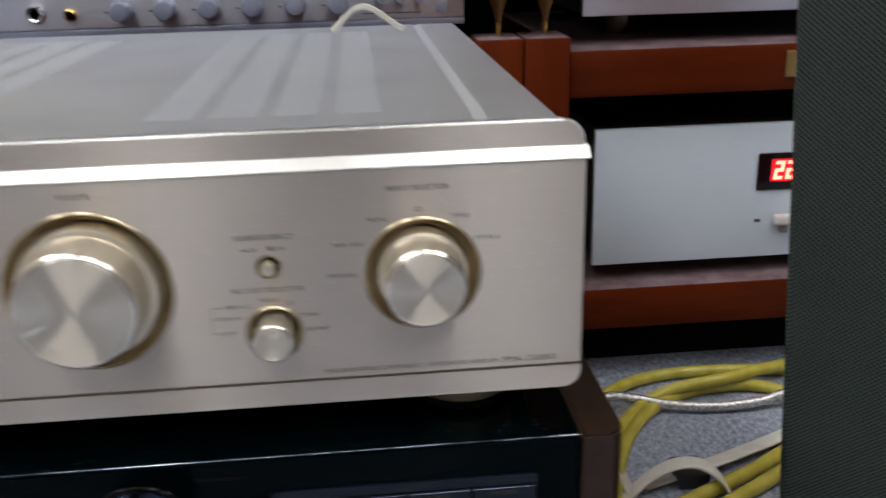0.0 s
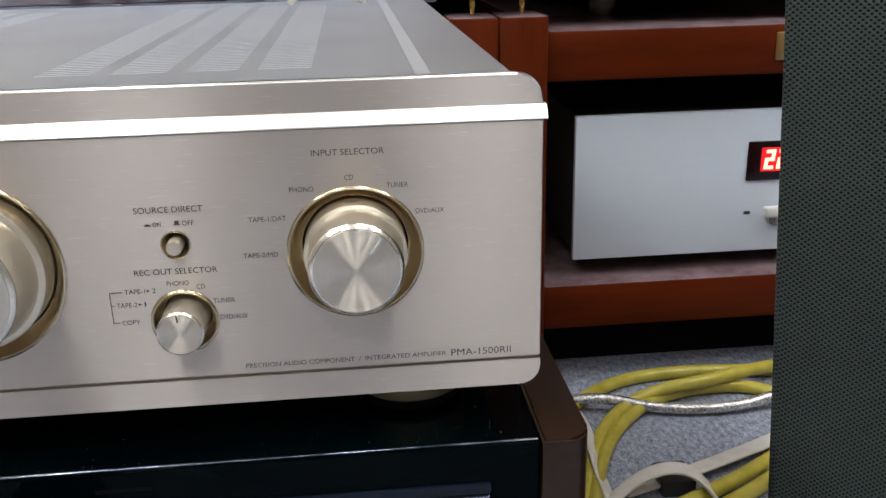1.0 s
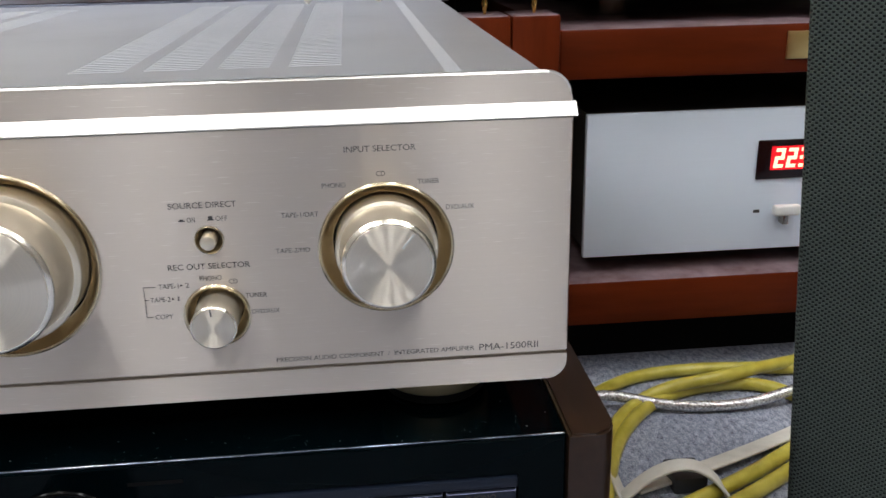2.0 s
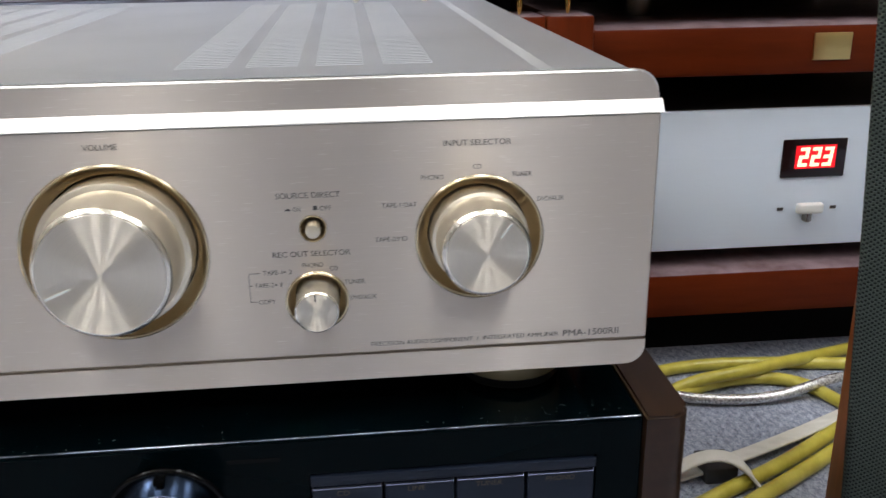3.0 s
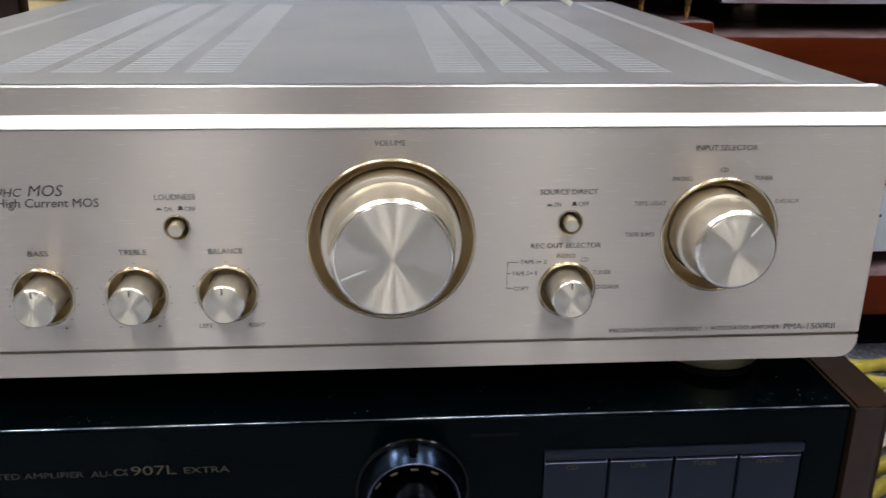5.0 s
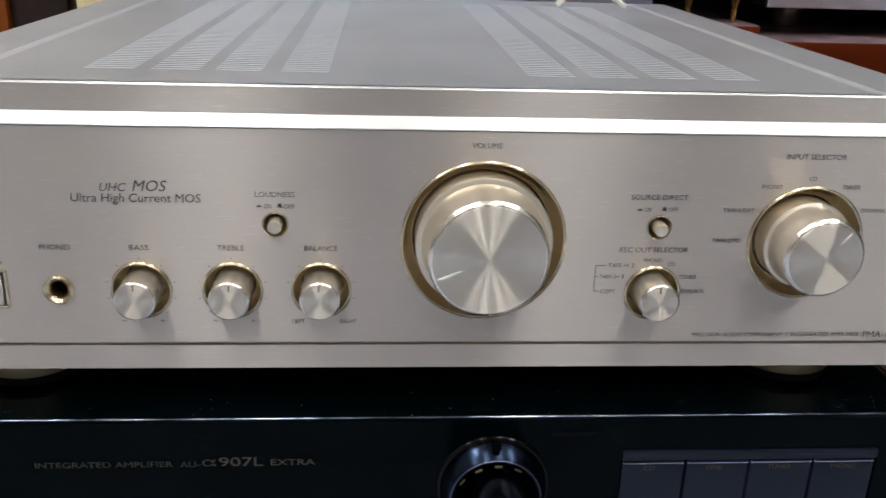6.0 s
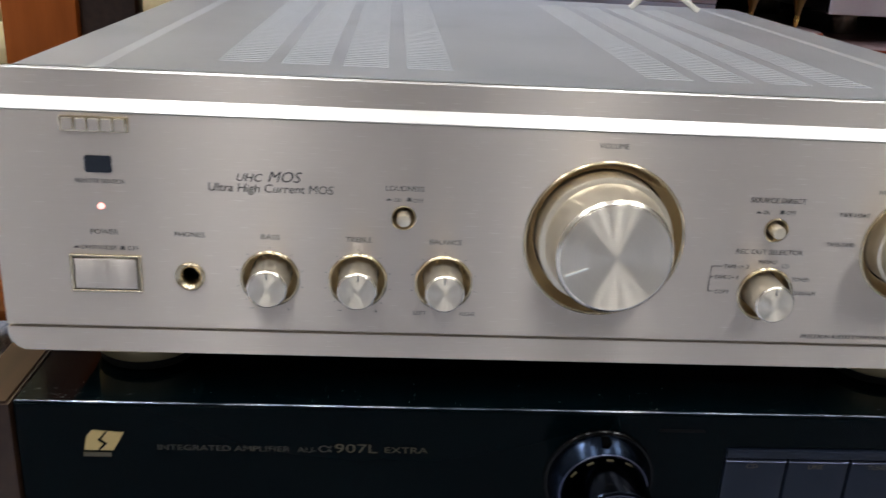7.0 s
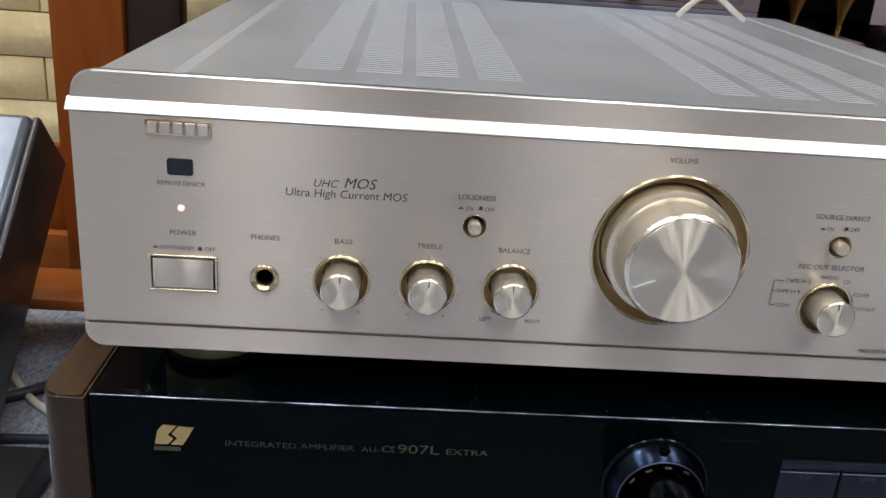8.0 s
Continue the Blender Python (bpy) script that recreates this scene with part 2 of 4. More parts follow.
# ---- mesh helpers ----


def mesh_of(name, bm, mat, smooth=True):
    me = bpy.data.meshes.new(name)
    bmesh.ops.recalc_face_normals(bm, faces=bm.faces[:])
    bm.to_mesh(me)
    bm.free()
    for m in mat if isinstance(mat, (list, tuple)) else [mat]:
        me.materials.append(m)
    if smooth:
        me.polygons.foreach_set("use_smooth", [True] * len(me.polygons))
        me.set_sharp_from_angle(angle=radians(32))
    return me


def part(name, bm, mat, parent=None, label="", at=(0, 0, 0)):
    ob = new(name, mesh_of(name, bm, mat))
    ob.location = at
    if parent is not None:
        ob.parent = parent
    return tagged(ob, label)


def thing(name, label, category, at=(0, 0, 0), group="", kind=""):
    ob = new(name)
    ob.empty_display_size = 0.02
    ob.location = at
    return tagged(ob, label, category, group, kind)


def box(x0, x1, y0, y1, z0, z1, bevel=0.0, segments=2, bm=None):
    made = bm is None
    bm = bm or bmesh.new()
    r = bmesh.ops.create_cube(bm, size=1)
    bmesh.ops.transform(bm, matrix=Matrix.Translation(((x0 + x1) / 2, (y0 + y1) / 2, (z0 + z1) / 2)) @ Matrix.Diagonal((x1 - x0, y1 - y0, z1 - z0, 1)), verts=r["verts"])
    if bevel:
        edges = {e for v in r["verts"] for e in v.link_edges}
        bmesh.ops.bevel(bm, geom=list(edges), offset=bevel, segments=segments, affect="EDGES", profile=0.5)
    return bm


def lathe(profile, steps=48, axis="Y", bm=None, centre=(0, 0, 0), caps=True):
    """Turns (radius, along) pairs about an axis; material slots by a third value."""
    bm = bm or bmesh.new()
    rings = []
    for p in profile:
        r, a = p[0], p[1]
        ring = []
        for n in range(steps):
            c, s = math.cos(2 * math.pi * n / steps) * r, math.sin(2 * math.pi * n / steps) * r
            xyz = (c, a, s) if axis == "Y" else (c, s, a)
            ring.append(bm.verts.new(Vector(xyz) + Vector(centre)))
        rings.append(ring)
    for k in range(len(rings) - 1):
        slot = int(profile[k][2]) if len(profile[k]) > 2 else 0
        for n in range(steps):
            f = bm.faces.new((rings[k][n], rings[k][(n + 1) % steps], rings[k + 1][(n + 1) % steps], rings[k + 1][n]))
            f.material_index = slot
    if caps:
        for ring, p in ((rings[0], profile[0]), (rings[-1], profile[-1])):
            f = bm.faces.new(ring)
            f.material_index = int(p[2]) if len(p) > 2 else 0
    return bm


def prism(points, x0, x1, bevel=0.0):
    """A closed (y, z) outline drawn out along x."""
    bm = bmesh.new()
    a = [bm.verts.new((x0, y, z)) for y, z in points]
    b = [bm.verts.new((x1, y, z)) for y, z in points]
    bm.faces.new(a), bm.faces.new(b[::-1])
    n = len(points)
    for k in range(n):
        bm.faces.new((a[k], b[k], b[(k + 1) % n], a[(k + 1) % n]))
    if bevel:
        bmesh.ops.bevel(bm, geom=bm.edges[:], offset=bevel, segments=3, affect="EDGES")
    return bm


def plate(outline, y0, y1, bm=None):
    """A closed (x, z) outline given thickness along y."""
    bm = bm or bmesh.new()
    a = [bm.verts.new((x, y0, z)) for x, z in outline]
    b = [bm.verts.new((x, y1, z)) for x, z in outline]
    bm.faces.new(a), bm.faces.new(b[::-1])
    n = len(outline)
    for k in range(n):
        bm.faces.new((a[k], b[k], b[(k + 1) % n], a[(k + 1) % n]))
    return bm


def lettering(text, x, z, width, cap, y, mat, parent, shear=0.0, name="lettering"):
    """Flat printed words, centred, made to a width and a capital height."""
    cu = bpy.data.curves.new(name, "FONT")
    cu.body, cu.size, cu.shear, cu.extrude, cu.resolution_u = text, 1.0, shear, 0.0, 3
    tmp = bpy.data.objects.new(name, cu)
    scene.collection.objects.link(tmp)
    deps = bpy.context.evaluated_depsgraph_get()
    me = bpy.data.meshes.new_from_object(tmp.evaluated_get(deps))
    bpy.data.objects.remove(tmp)
    xs = [v.co.x for v in me.vertices]
    ys = [v.co.y for v in me.vertices]
    w, low, high = max(xs) - min(xs), 0.0, max(ys)
    for v in me.vertices:
        v.co = ((v.co.x - min(xs) - w / 2) / w * width, 0, (v.co.y - low - (high - low) / 2) / (high - low) * cap)
    me.name = name
    me.materials.clear()
    me.materials.append(mat)
    ob = new(name, me)
    ob.location = (x, y, z)
    ob.parent = parent
    return ob


def tube(name, points, radius, mat, parent=None, label="", flat=None, sides=10):
    """A cable along smooth points: round, or flat with a (half width, half height)."""
    cu = bpy.data.curves.new(name, "CURVE")
    cu.dimensions, cu.resolution_u, cu.use_fill_caps = "3D", 10, True
    if flat:
        cu.extrude, cu.bevel_depth, cu.bevel_resolution = flat[0], flat[1], 2
    else:
        cu.bevel_depth, cu.bevel_resolution = radius, sides // 3
    sp = cu.splines.new("NURBS")
    sp.points.add(len(points) - 1)
    for q, p in zip(sp.points, points):
        q.co = (*p[:3], 1)
        q.tilt = radians(p[3]) if len(p) > 3 else 0.0
    sp.use_endpoint_u, sp.order_u = True, 4
    tmp = bpy.data.objects.new(name, cu)
    scene.collection.objects.link(tmp)
    me = bpy.data.meshes.new_from_object(tmp.evaluated_get(bpy.context.evaluated_depsgraph_get()))
    bpy.data.objects.remove(tmp)
    me.materials.clear()
    me.materials.append(mat)
    me.polygons.foreach_set("use_smooth", [True] * len(me.polygons))
    ob = new(name, me)
    if parent is not None:
        ob.parent = parent
    return tagged(ob, label)

# ---- structure ----
WALL_Y, ROOM_X0, ROOM_X1, ROOM_Y0 = 0.92, -2.2, 2.6, -2.8
floor = tagged(part("floor", box(ROOM_X0, ROOM_X1, ROOM_Y0, WALL_Y, -0.1, 0), CARPET), "blue-grey mottled loop-pile carpet floor", "floor", kind="structure")
ceiling = tagged(part("ceiling", box(ROOM_X0, ROOM_X1, ROOM_Y0, WALL_Y, CEILING_Z, CEILING_Z + 0.1), CEILING), "plain white painted ceiling", "ceiling", kind="structure")
wall_north = tagged(part("wall_north", box(ROOM_X0, ROOM_X1, WALL_Y, WALL_Y + 0.12, 0, CEILING_Z), MORTAR), "wall faced with cream split-face stone bricks", "wall", kind="structure")
tagged(part("wall_south", box(ROOM_X0, ROOM_X1, ROOM_Y0 - 0.12, ROOM_Y0, 0, CEILING_Z), PLASTER), "plain grey-brown painted wall", "wall", kind="structure")
tagged(part("wall_west", box(ROOM_X0 - 0.12, ROOM_X0, ROOM_Y0, WALL_Y, 0, CEILING_Z), PLASTER), "plain grey-brown painted wall", "wall", kind="structure")
tagged(part("wall_east", box(ROOM_X1, ROOM_X1 + 0.12, ROOM_Y0, WALL_Y, 0, CEILING_Z), PLASTER), "plain grey-brown painted wall", "wall", kind="structure")

for lx, ly in LAMPS:
    t = thing("ceiling_light", "unseen white ceiling light fitting with two lit tubes", "ceiling light", (lx, ly, CEILING_Z), "ceiling lights")
    part("housing", box(-0.035, 0.035, -0.62, 0.62, -0.05, 0, 0.004), CEILING, t)
    for side in (-0.075, 0.075):
        part("tube", box(side - 0.014, side + 0.014, -0.6, 0.6, -0.064, -0.036, 0.008), LAMP_GLOW, t)

# ---- champagne amplifier ----
PB, PG0, PG1, PS0, PS1, PT = 0.2574, 0.2675, 0.2687, 0.3557, 0.3603, 0.3708
SET = 0.0029  # the top strip stands back by this
HALF = 0.2149
TOP_OF_LOWER = 0.2372
amp = thing("stereo_amplifier", "champagne brushed-aluminium stereo amplifier standing on a black amplifier", "amplifier", (0, 0, TOP_OF_LOWER))
AMP0 = Vector((0, 0, TOP_OF_LOWER))


def onto(parent_at, ob):
    """Sets a part built in world metres under a parent that stands at parent_at."""
    ob.location = Vector(ob.location) - Vector(parent_at)
    return ob


def amp_part(name, bm, mat, label="", at=(0, 0, 0), parent=None):
    ob = part(name, bm, mat, parent or amp, label, at)
    return ob if parent else onto(AMP0, ob)


KNOBS = [  # x, z, recess radius, face radius, reach, pointer angle from up (clockwise)
    ("volume_knob", 0.0212, 0.3119, 0.0325, 0.0213, 0.0208, -112),
    ("input_selector_knob", 0.1500, 0.3122, 0.0236, 0.0143, 0.0188, 38),
    ("record_selector_knob", 0.0903, 0.2906, 0.0116, 0.0073, 0.0114, -4),
    ("bass_knob", -0.1108, 0.2913, 0.0118, 0.0072, 0.0115, 0),
    ("treble_knob", -0.0761, 0.2913, 0.0118, 0.0072, 0.0115, 4),
    ("balance_knob", -0.0419, 0.2913, 0.0118, 0.0072, 0.0115, -3),
]
PUSHES = [("loudness_button", -0.0588, 0.3184), ("source_direct_button", 0.0902, 0.3183)]


def cut(bm, mat, cutters, name):
    """Holes through a solid."""
    a = bpy.data.objects.new(name, mesh_of(name, bm, mat, smooth=False))
    cb = bmesh.new()
    for c in cutters:
        if c[0] == "round":
            _, x, z, r, n = c
            lathe([(r, -0.02), (r, 0.05)], n, bm=cb, centre=(x, 0, z))
        else:
            _, x0, x1, z0, z1 = c
            box(x0, x1, -0.02, 0.05, z0, z1, bm=cb)
    b = bpy.data.objects.new("cutter", mesh_of("cutter", cb, mat, smooth=False))
    scene.collection.objects.link(a), scene.collection.objects.link(b)
    mod = a.modifiers.new("holes", "BOOLEAN")
    mod.object, mod.operation, mod.solver = b, "DIFFERENCE", "EXACT"
    me = bpy.data.meshes.new_from_object(a.evaluated_get(bpy.context.evaluated_depsgraph_get()))
    bpy.data.objects.remove(a), bpy.data.objects.remove(b)
    me.name = name
    me.materials.clear()
    me.materials.append(mat)
    return me


holes = [("round", x, z, r - 0.0006, 72) for _, x, z, r, *_ in KNOBS] + [("round", x, z, 0.0045, 32) for _, x, z in PUSHES]
holes += [("round", -0.1419, 0.2914, 0.0056, 32), ("box", -0.1867, -0.1616, 0.2849, 0.2986), ("round", -0.1742, 0.3192, 0.0013, 20), ("box", -0.1789, -0.1692, 0.3327, 0.3391)]
face = new("faceplate", cut(box(-HALF, HALF, 0, 0.012, PG1, PS0, 0.0004, 1), PANEL, holes, "faceplate"))
face.parent = amp
onto(AMP0, face)
tagged(face, "champagne brushed-aluminium front panel")


def rounded(x0, x1, z0, z1, low=0.0, high=0.0, n=8):
    """A rectangle in x and z with rounded lower or upper corners."""
    pts = []
    for cx, cz, r, a0 in ((x1, z0, low, -90), (x1, z1, high, 0), (x0, z1, high, 90), (x0, z0, low, 180)):
        if not r:
            pts.append((cx, cz))
            continue
        ox, oz = cx + (-r if cx == x1 else r), cz + (r if cz == z0 else -r)
        pts += [(ox + r * math.cos(radians(a0 + 90 * k / n)), oz + r * math.sin(radians(a0 + 90 * k / n))) for k in range(n + 1)]
    return pts


bm = plate(rounded(-HALF, HALF, PB, PG0, low=0.0075), 0.0003, 0.012)
amp_part("lower_lip", bm, PANEL)
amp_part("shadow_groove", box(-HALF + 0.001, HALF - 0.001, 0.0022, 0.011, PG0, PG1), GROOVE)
amp_part("bevel_strip", prism([(-0.0004, PS0), (-0.0004, PS0 + 0.0004), (SET, PS1), (0.012, PS1), (0.012, PS0)], -HALF - 0.0013, HALF + 0.0013), BEVEL, "polished sloping edge strip")
bm = plate(rounded(-HALF, HALF, PS1, PT, high=0.0085), SET, 0.0060)
bmesh.ops.bevel(bm, geom=[e for e in bm.edges if all(abs(v.co.y - SET) < 1e-5 for v in e.verts) and max(v.co.z for v in e.verts) > PS1 + 0.0005 and e.calc_length() != 0 and min(v.co.z for v in e.verts) > PS1 + 0.0005], offset=0.0008, segments=2, affect="EDGES", material=1)
amp_part("top_strip", bm, [PANEL, BEVEL])
amp_part("top_edge", prism([(SET - 0.0002, PT - 0.0005), (SET + 0.0003, PT + 0.0002), (SET + 0.0026, PT + 0.0002), (SET + 0.0026, PT - 0.0005)], -HALF + 0.0086, HALF - 0.0086), BEVEL, "bright cut top edge")

# steel cover with vent slots and two pressed grooves
CX, CY0, CY1, CT, CB = 0.2050, 0.0062, 0.396, 0.3704, 0.2594
COLUMNS = [(-0.1355, -0.1160), (-0.1100, -0.0910), (-0.0850, -0.0665), (-0.0590, -0.0400), (0.0410, 0.0605), (0.0670, 0.0865), (0.0930, 0.1115), (0.1185, 0.1375)]
ROW0, PITCH, SLOT_W, ROWS_N = 0.0370, 0.0050, 0.0019, 64
bm = bmesh.new()


def quad(*p, slot=0):
    f = bm.faces.new([bm.verts.new(q) for q in p])
    f.material_index = slot


def flat(x0, x1, y0, y1, z=CT, slot=0):
    quad((x0, y0, z), (x1, y0, z), (x1, y1, z), (x0, y1, z), slot=slot)


DEEP = 0.0011
edges = [-CX, -0.1785, -0.1735, -0.1729]
for c0, c1 in COLUMNS:
    edges += [c0, c1]
edges += [0.1729, 0.1735, 0.1785, CX]
for x0, x1 in zip(edges, edges[1:]):
    side = max(abs(x0), abs(x1))
    if abs(side - 0.1785) < 1e-6 or abs(side - 0.1735) < 1e-6:
        za = CT - DEEP if abs(abs(x0) - 0.1735) < 1e-6 else CT
        zb = CT - DEEP if abs(abs(x1) - 0.1735) < 1e-6 else CT
        quad((x0, CY0, za), (x1, CY0, zb), (x1, CY1, zb), (x0, CY1, za), slot=3 if abs(side - 0.1785) < 1e-6 else 0)
    elif (x0, x1) in COLUMNS:
        y = CY0
        for k in range(ROWS_N):
            a = ROW0 + k * PITCH
            b, d = a + SLOT_W, CT - 0.0013
            flat(x0, x1, y, a)
            quad((x0, a, CT), (x1, a, CT), (x1, a, d), (x0, a, d))
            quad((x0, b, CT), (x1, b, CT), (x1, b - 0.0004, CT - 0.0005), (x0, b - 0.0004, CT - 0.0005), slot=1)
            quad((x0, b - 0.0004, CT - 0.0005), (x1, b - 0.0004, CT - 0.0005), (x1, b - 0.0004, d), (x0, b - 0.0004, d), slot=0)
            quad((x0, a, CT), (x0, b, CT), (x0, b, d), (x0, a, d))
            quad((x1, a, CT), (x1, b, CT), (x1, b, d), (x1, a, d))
            # slot floor close below, its depth of shade given by black
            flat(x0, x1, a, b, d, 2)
            y = b
        flat(x0, x1, y, CY1)
    else:
        flat(x0, x1, CY0, CY1)
for s in (-1, 1):
    quad((s * CX, CY0, CB), (s * CX, CY1, CB), (s * CX, CY1, CT), (s * CX, CY0, CT))
quad((-CX, CY1, CB), (CX, CY1, CB), (CX, CY1, CT), (-CX, CY1, CT))
quad((-CX, CY0, CB), (CX, CY0, CB), (CX, CY1, CB), (-CX, CY1, CB))
amp_part("cover", bm, [COVER, SLOT, DARK_INSIDE, FOLD], "grey steel cover with eight columns of vent slots")
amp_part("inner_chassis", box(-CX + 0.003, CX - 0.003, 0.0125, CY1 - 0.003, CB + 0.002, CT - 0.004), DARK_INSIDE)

FEET = [(-0.1715, 0.043), (0.1690, 0.043), (-0.1715, 0.30), (0.1690, 0.30)]
for fx, fy in FEET:
    f = amp_part("foot", lathe([(0.0212, 0.0040), (0.0222, 0.0048), (0.0225, 0.010), (0.0225, 0.0232)], 40, "Z"), FOOT_GOLD, "dull gold round foot", (fx, fy, TOP_OF_LOWER))
    part("foot_pad", lathe([(0.0205, 0.0), (0.0212, 0.0008), (0.0212, 0.0039)], 36, "Z"), RUBBER, f)

for name, x, z, r, f, reach, turn in KNOBS:
    big = r > 0.015
    ring = [(r, 0.0012), (r, -0.0004), (r - 0.0006, -0.0008), (r - 0.0012, -0.0006)]
    gap = f * 1.29 if big else f * 1.13
    cham = 0.0014 if big else 0.0004
    ring += [(r - (r - gap) * k / 6, -0.0006 + 0.0074 * math.sin(math.pi / 2 * k / 6)) for k in range(1, 7)]
    ring += [(gap, 0.0098)]
    rg = amp_part("recess_ring", lathe(ring, 72, caps=False), GOLD_RING, "polished champagne recess", (x, 0, z))
    # dark gap round the knob, shade put into the floor's colour
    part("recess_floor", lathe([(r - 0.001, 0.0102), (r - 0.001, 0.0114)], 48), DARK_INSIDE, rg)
    base = gap - (0.0007 if big else 0.0004)
    if big:  # a low collar, then a barrel that tapers to the face
        out = reach * 0.13
        prof = [(base, 0.0100), (base, -out), (base * 0.99, -out * 1.2), (base * 0.97, -out * 1.3), (f * 1.15, -out * 1.45), (f * 1.13, -out * 2.4), (f + cham * 1.2, -reach * 0.6), (f + cham, -reach + cham), (f * 0.994, -reach + 0.0002)]
    else:
        prof = [(base, 0.0100), (base, -0.0008), (base * 0.97, -0.0020), (f + cham, -0.0034), (f + cham, -reach + cham), (f * 0.994, -reach + 0.0002)]
    kb = amp_part(name, lathe(prof, 80), KNOB_SIDE, "champagne metal knob with a turned face", (x, 0, z))
    part("knob_rim", lathe([(f + cham + 0.0001, -reach + cham + 0.0003), (f + cham + 0.0001, -reach + cham), (f + cham * 0.85, -reach + cham * 0.7), (f + cham * 0.2, -reach + 0.0001), (f * 0.994, -reach)], 80, caps=False), KNOB_RIM, kb, "bright chamfered rim")
    part("knob_face", lathe([(f * 0.992, 0.0), (f * 0.985, -0.00025), (f * 0.5, -0.00030), (f * 0.02, -0.00032)], 96), KNOB_FACE, kb, "turned aluminium face with radial sheen", (0, -reach, 0))
    pl = f * (0.42 if big else 0.34)
    mk = part("pointer_mark", box(-f * 0.014 - 0.0001, f * 0.014 + 0.0001, -0.00025, 0, f * 0.95 - pl, f * 0.95), WHITE_PLASTIC if big else INK, kb, "thin pointer line", (0, -reach - 0.00032, 0))
    mk.rotation_euler = (0, radians(turn), 0)

for name, x, z in PUSHES:
    rg = amp_part("button_ring", lathe([(0.0050, 0.001), (0.0050, -0.0004), (0.0046, -0.0006), (0.0030, 0.0020), (0.0029, 0.006)], 40, caps=False), GOLD_RING, "", (x, 0, z))
    part("recess_floor", lathe([(0.0044, 0.0062), (0.0044, 0.0074)], 24), DARK_INSIDE, rg)
    amp_part(name, lathe([(0.0027, 0.006), (0.0027, -0.0034), (0.0024, -0.0042), (0.0014, -0.0046), (0.0002, -0.0047)], 32), KNOB_SIDE, "small round champagne push button", (x, 0, z))

jack = amp_part("headphone_socket", lathe([(0.0059, 0.001), (0.0059, -0.0009), (0.0053, -0.0013), (0.0040, -0.0006), (0.0033, 0.0006), (0.0030, 0.009)], 36, caps=False), GOLD_RING, "gold-lined headphone socket", (-0.1419, 0, 0.2914))
part("socket_hole", lathe([(0.0040, 0.0088), (0.0040, 0.0104)], 24), DARK_INSIDE, jack)
pw = amp_part("power_button", box(-0.01205, 0.01205, -0.0012, 0.008, -0.00635, 0.00635, 0.0006, 2), PANEL, "rectangular champagne power button", (-0.17415, 0, 0.29175))
bm = bmesh.new()
for a in ((-0.0137, 0.0137, 0.0069, 0.0078), (-0.0137, 0.0137, -0.0078, -0.0069), (-0.0137, -0.0126, -0.0069, 0.0069), (0.0126, 0.0137, -0.0069, 0.0069)):
    box(a[0], a[1], -0.0010, 0.004, a[2], a[3], 0.0002, 1, bm)
amp_part("power_button_frame", bm, GOLD_RING, "raised champagne frame", (-0.17415, 0, 0.29175))
amp_part("power_well", box(-0.0124, 0.0124, 0.0085, 0.0100, -0.0067, 0.0067), DARK_INSIDE, "", (-0.17415, 0, 0.29175))
amp_part("remote_sensor_window", plate(rounded(-0.0050, 0.0050, -0.0033, 0.0033, 0.0012, 0.0012), -0.0004, 0.004), SENSOR, "dark glossy sensor window", (-0.17405, 0, 0.3359))
amp_part("standby_light", lathe([(0.0012, 0.004), (0.0012, -0.0003), (0.0008, -0.0007), (0.0002, -0.0008)], 20), LED_GLOW, "lit red standby light", (-0.1742, 0, 0.3192))
# maker's badge as a plain raised plate with five blank bars
bd = amp_part("badge", box(-0.0125, 0.0125, -0.0011, 0, -0.0029, 0.0029, 0.0004, 2), GOLD_RING, "raised champagne badge", (-0.1742, 0, 0.3512))
for k in range(5):
    part("badge_bar", box(-0.0019, 0.0019, -0.0006, 0, -0.0023, 0.0023, 0.0003, 1), PANEL, bd, "", (-0.0094 + k * 0.0047, -0.0011, 0))

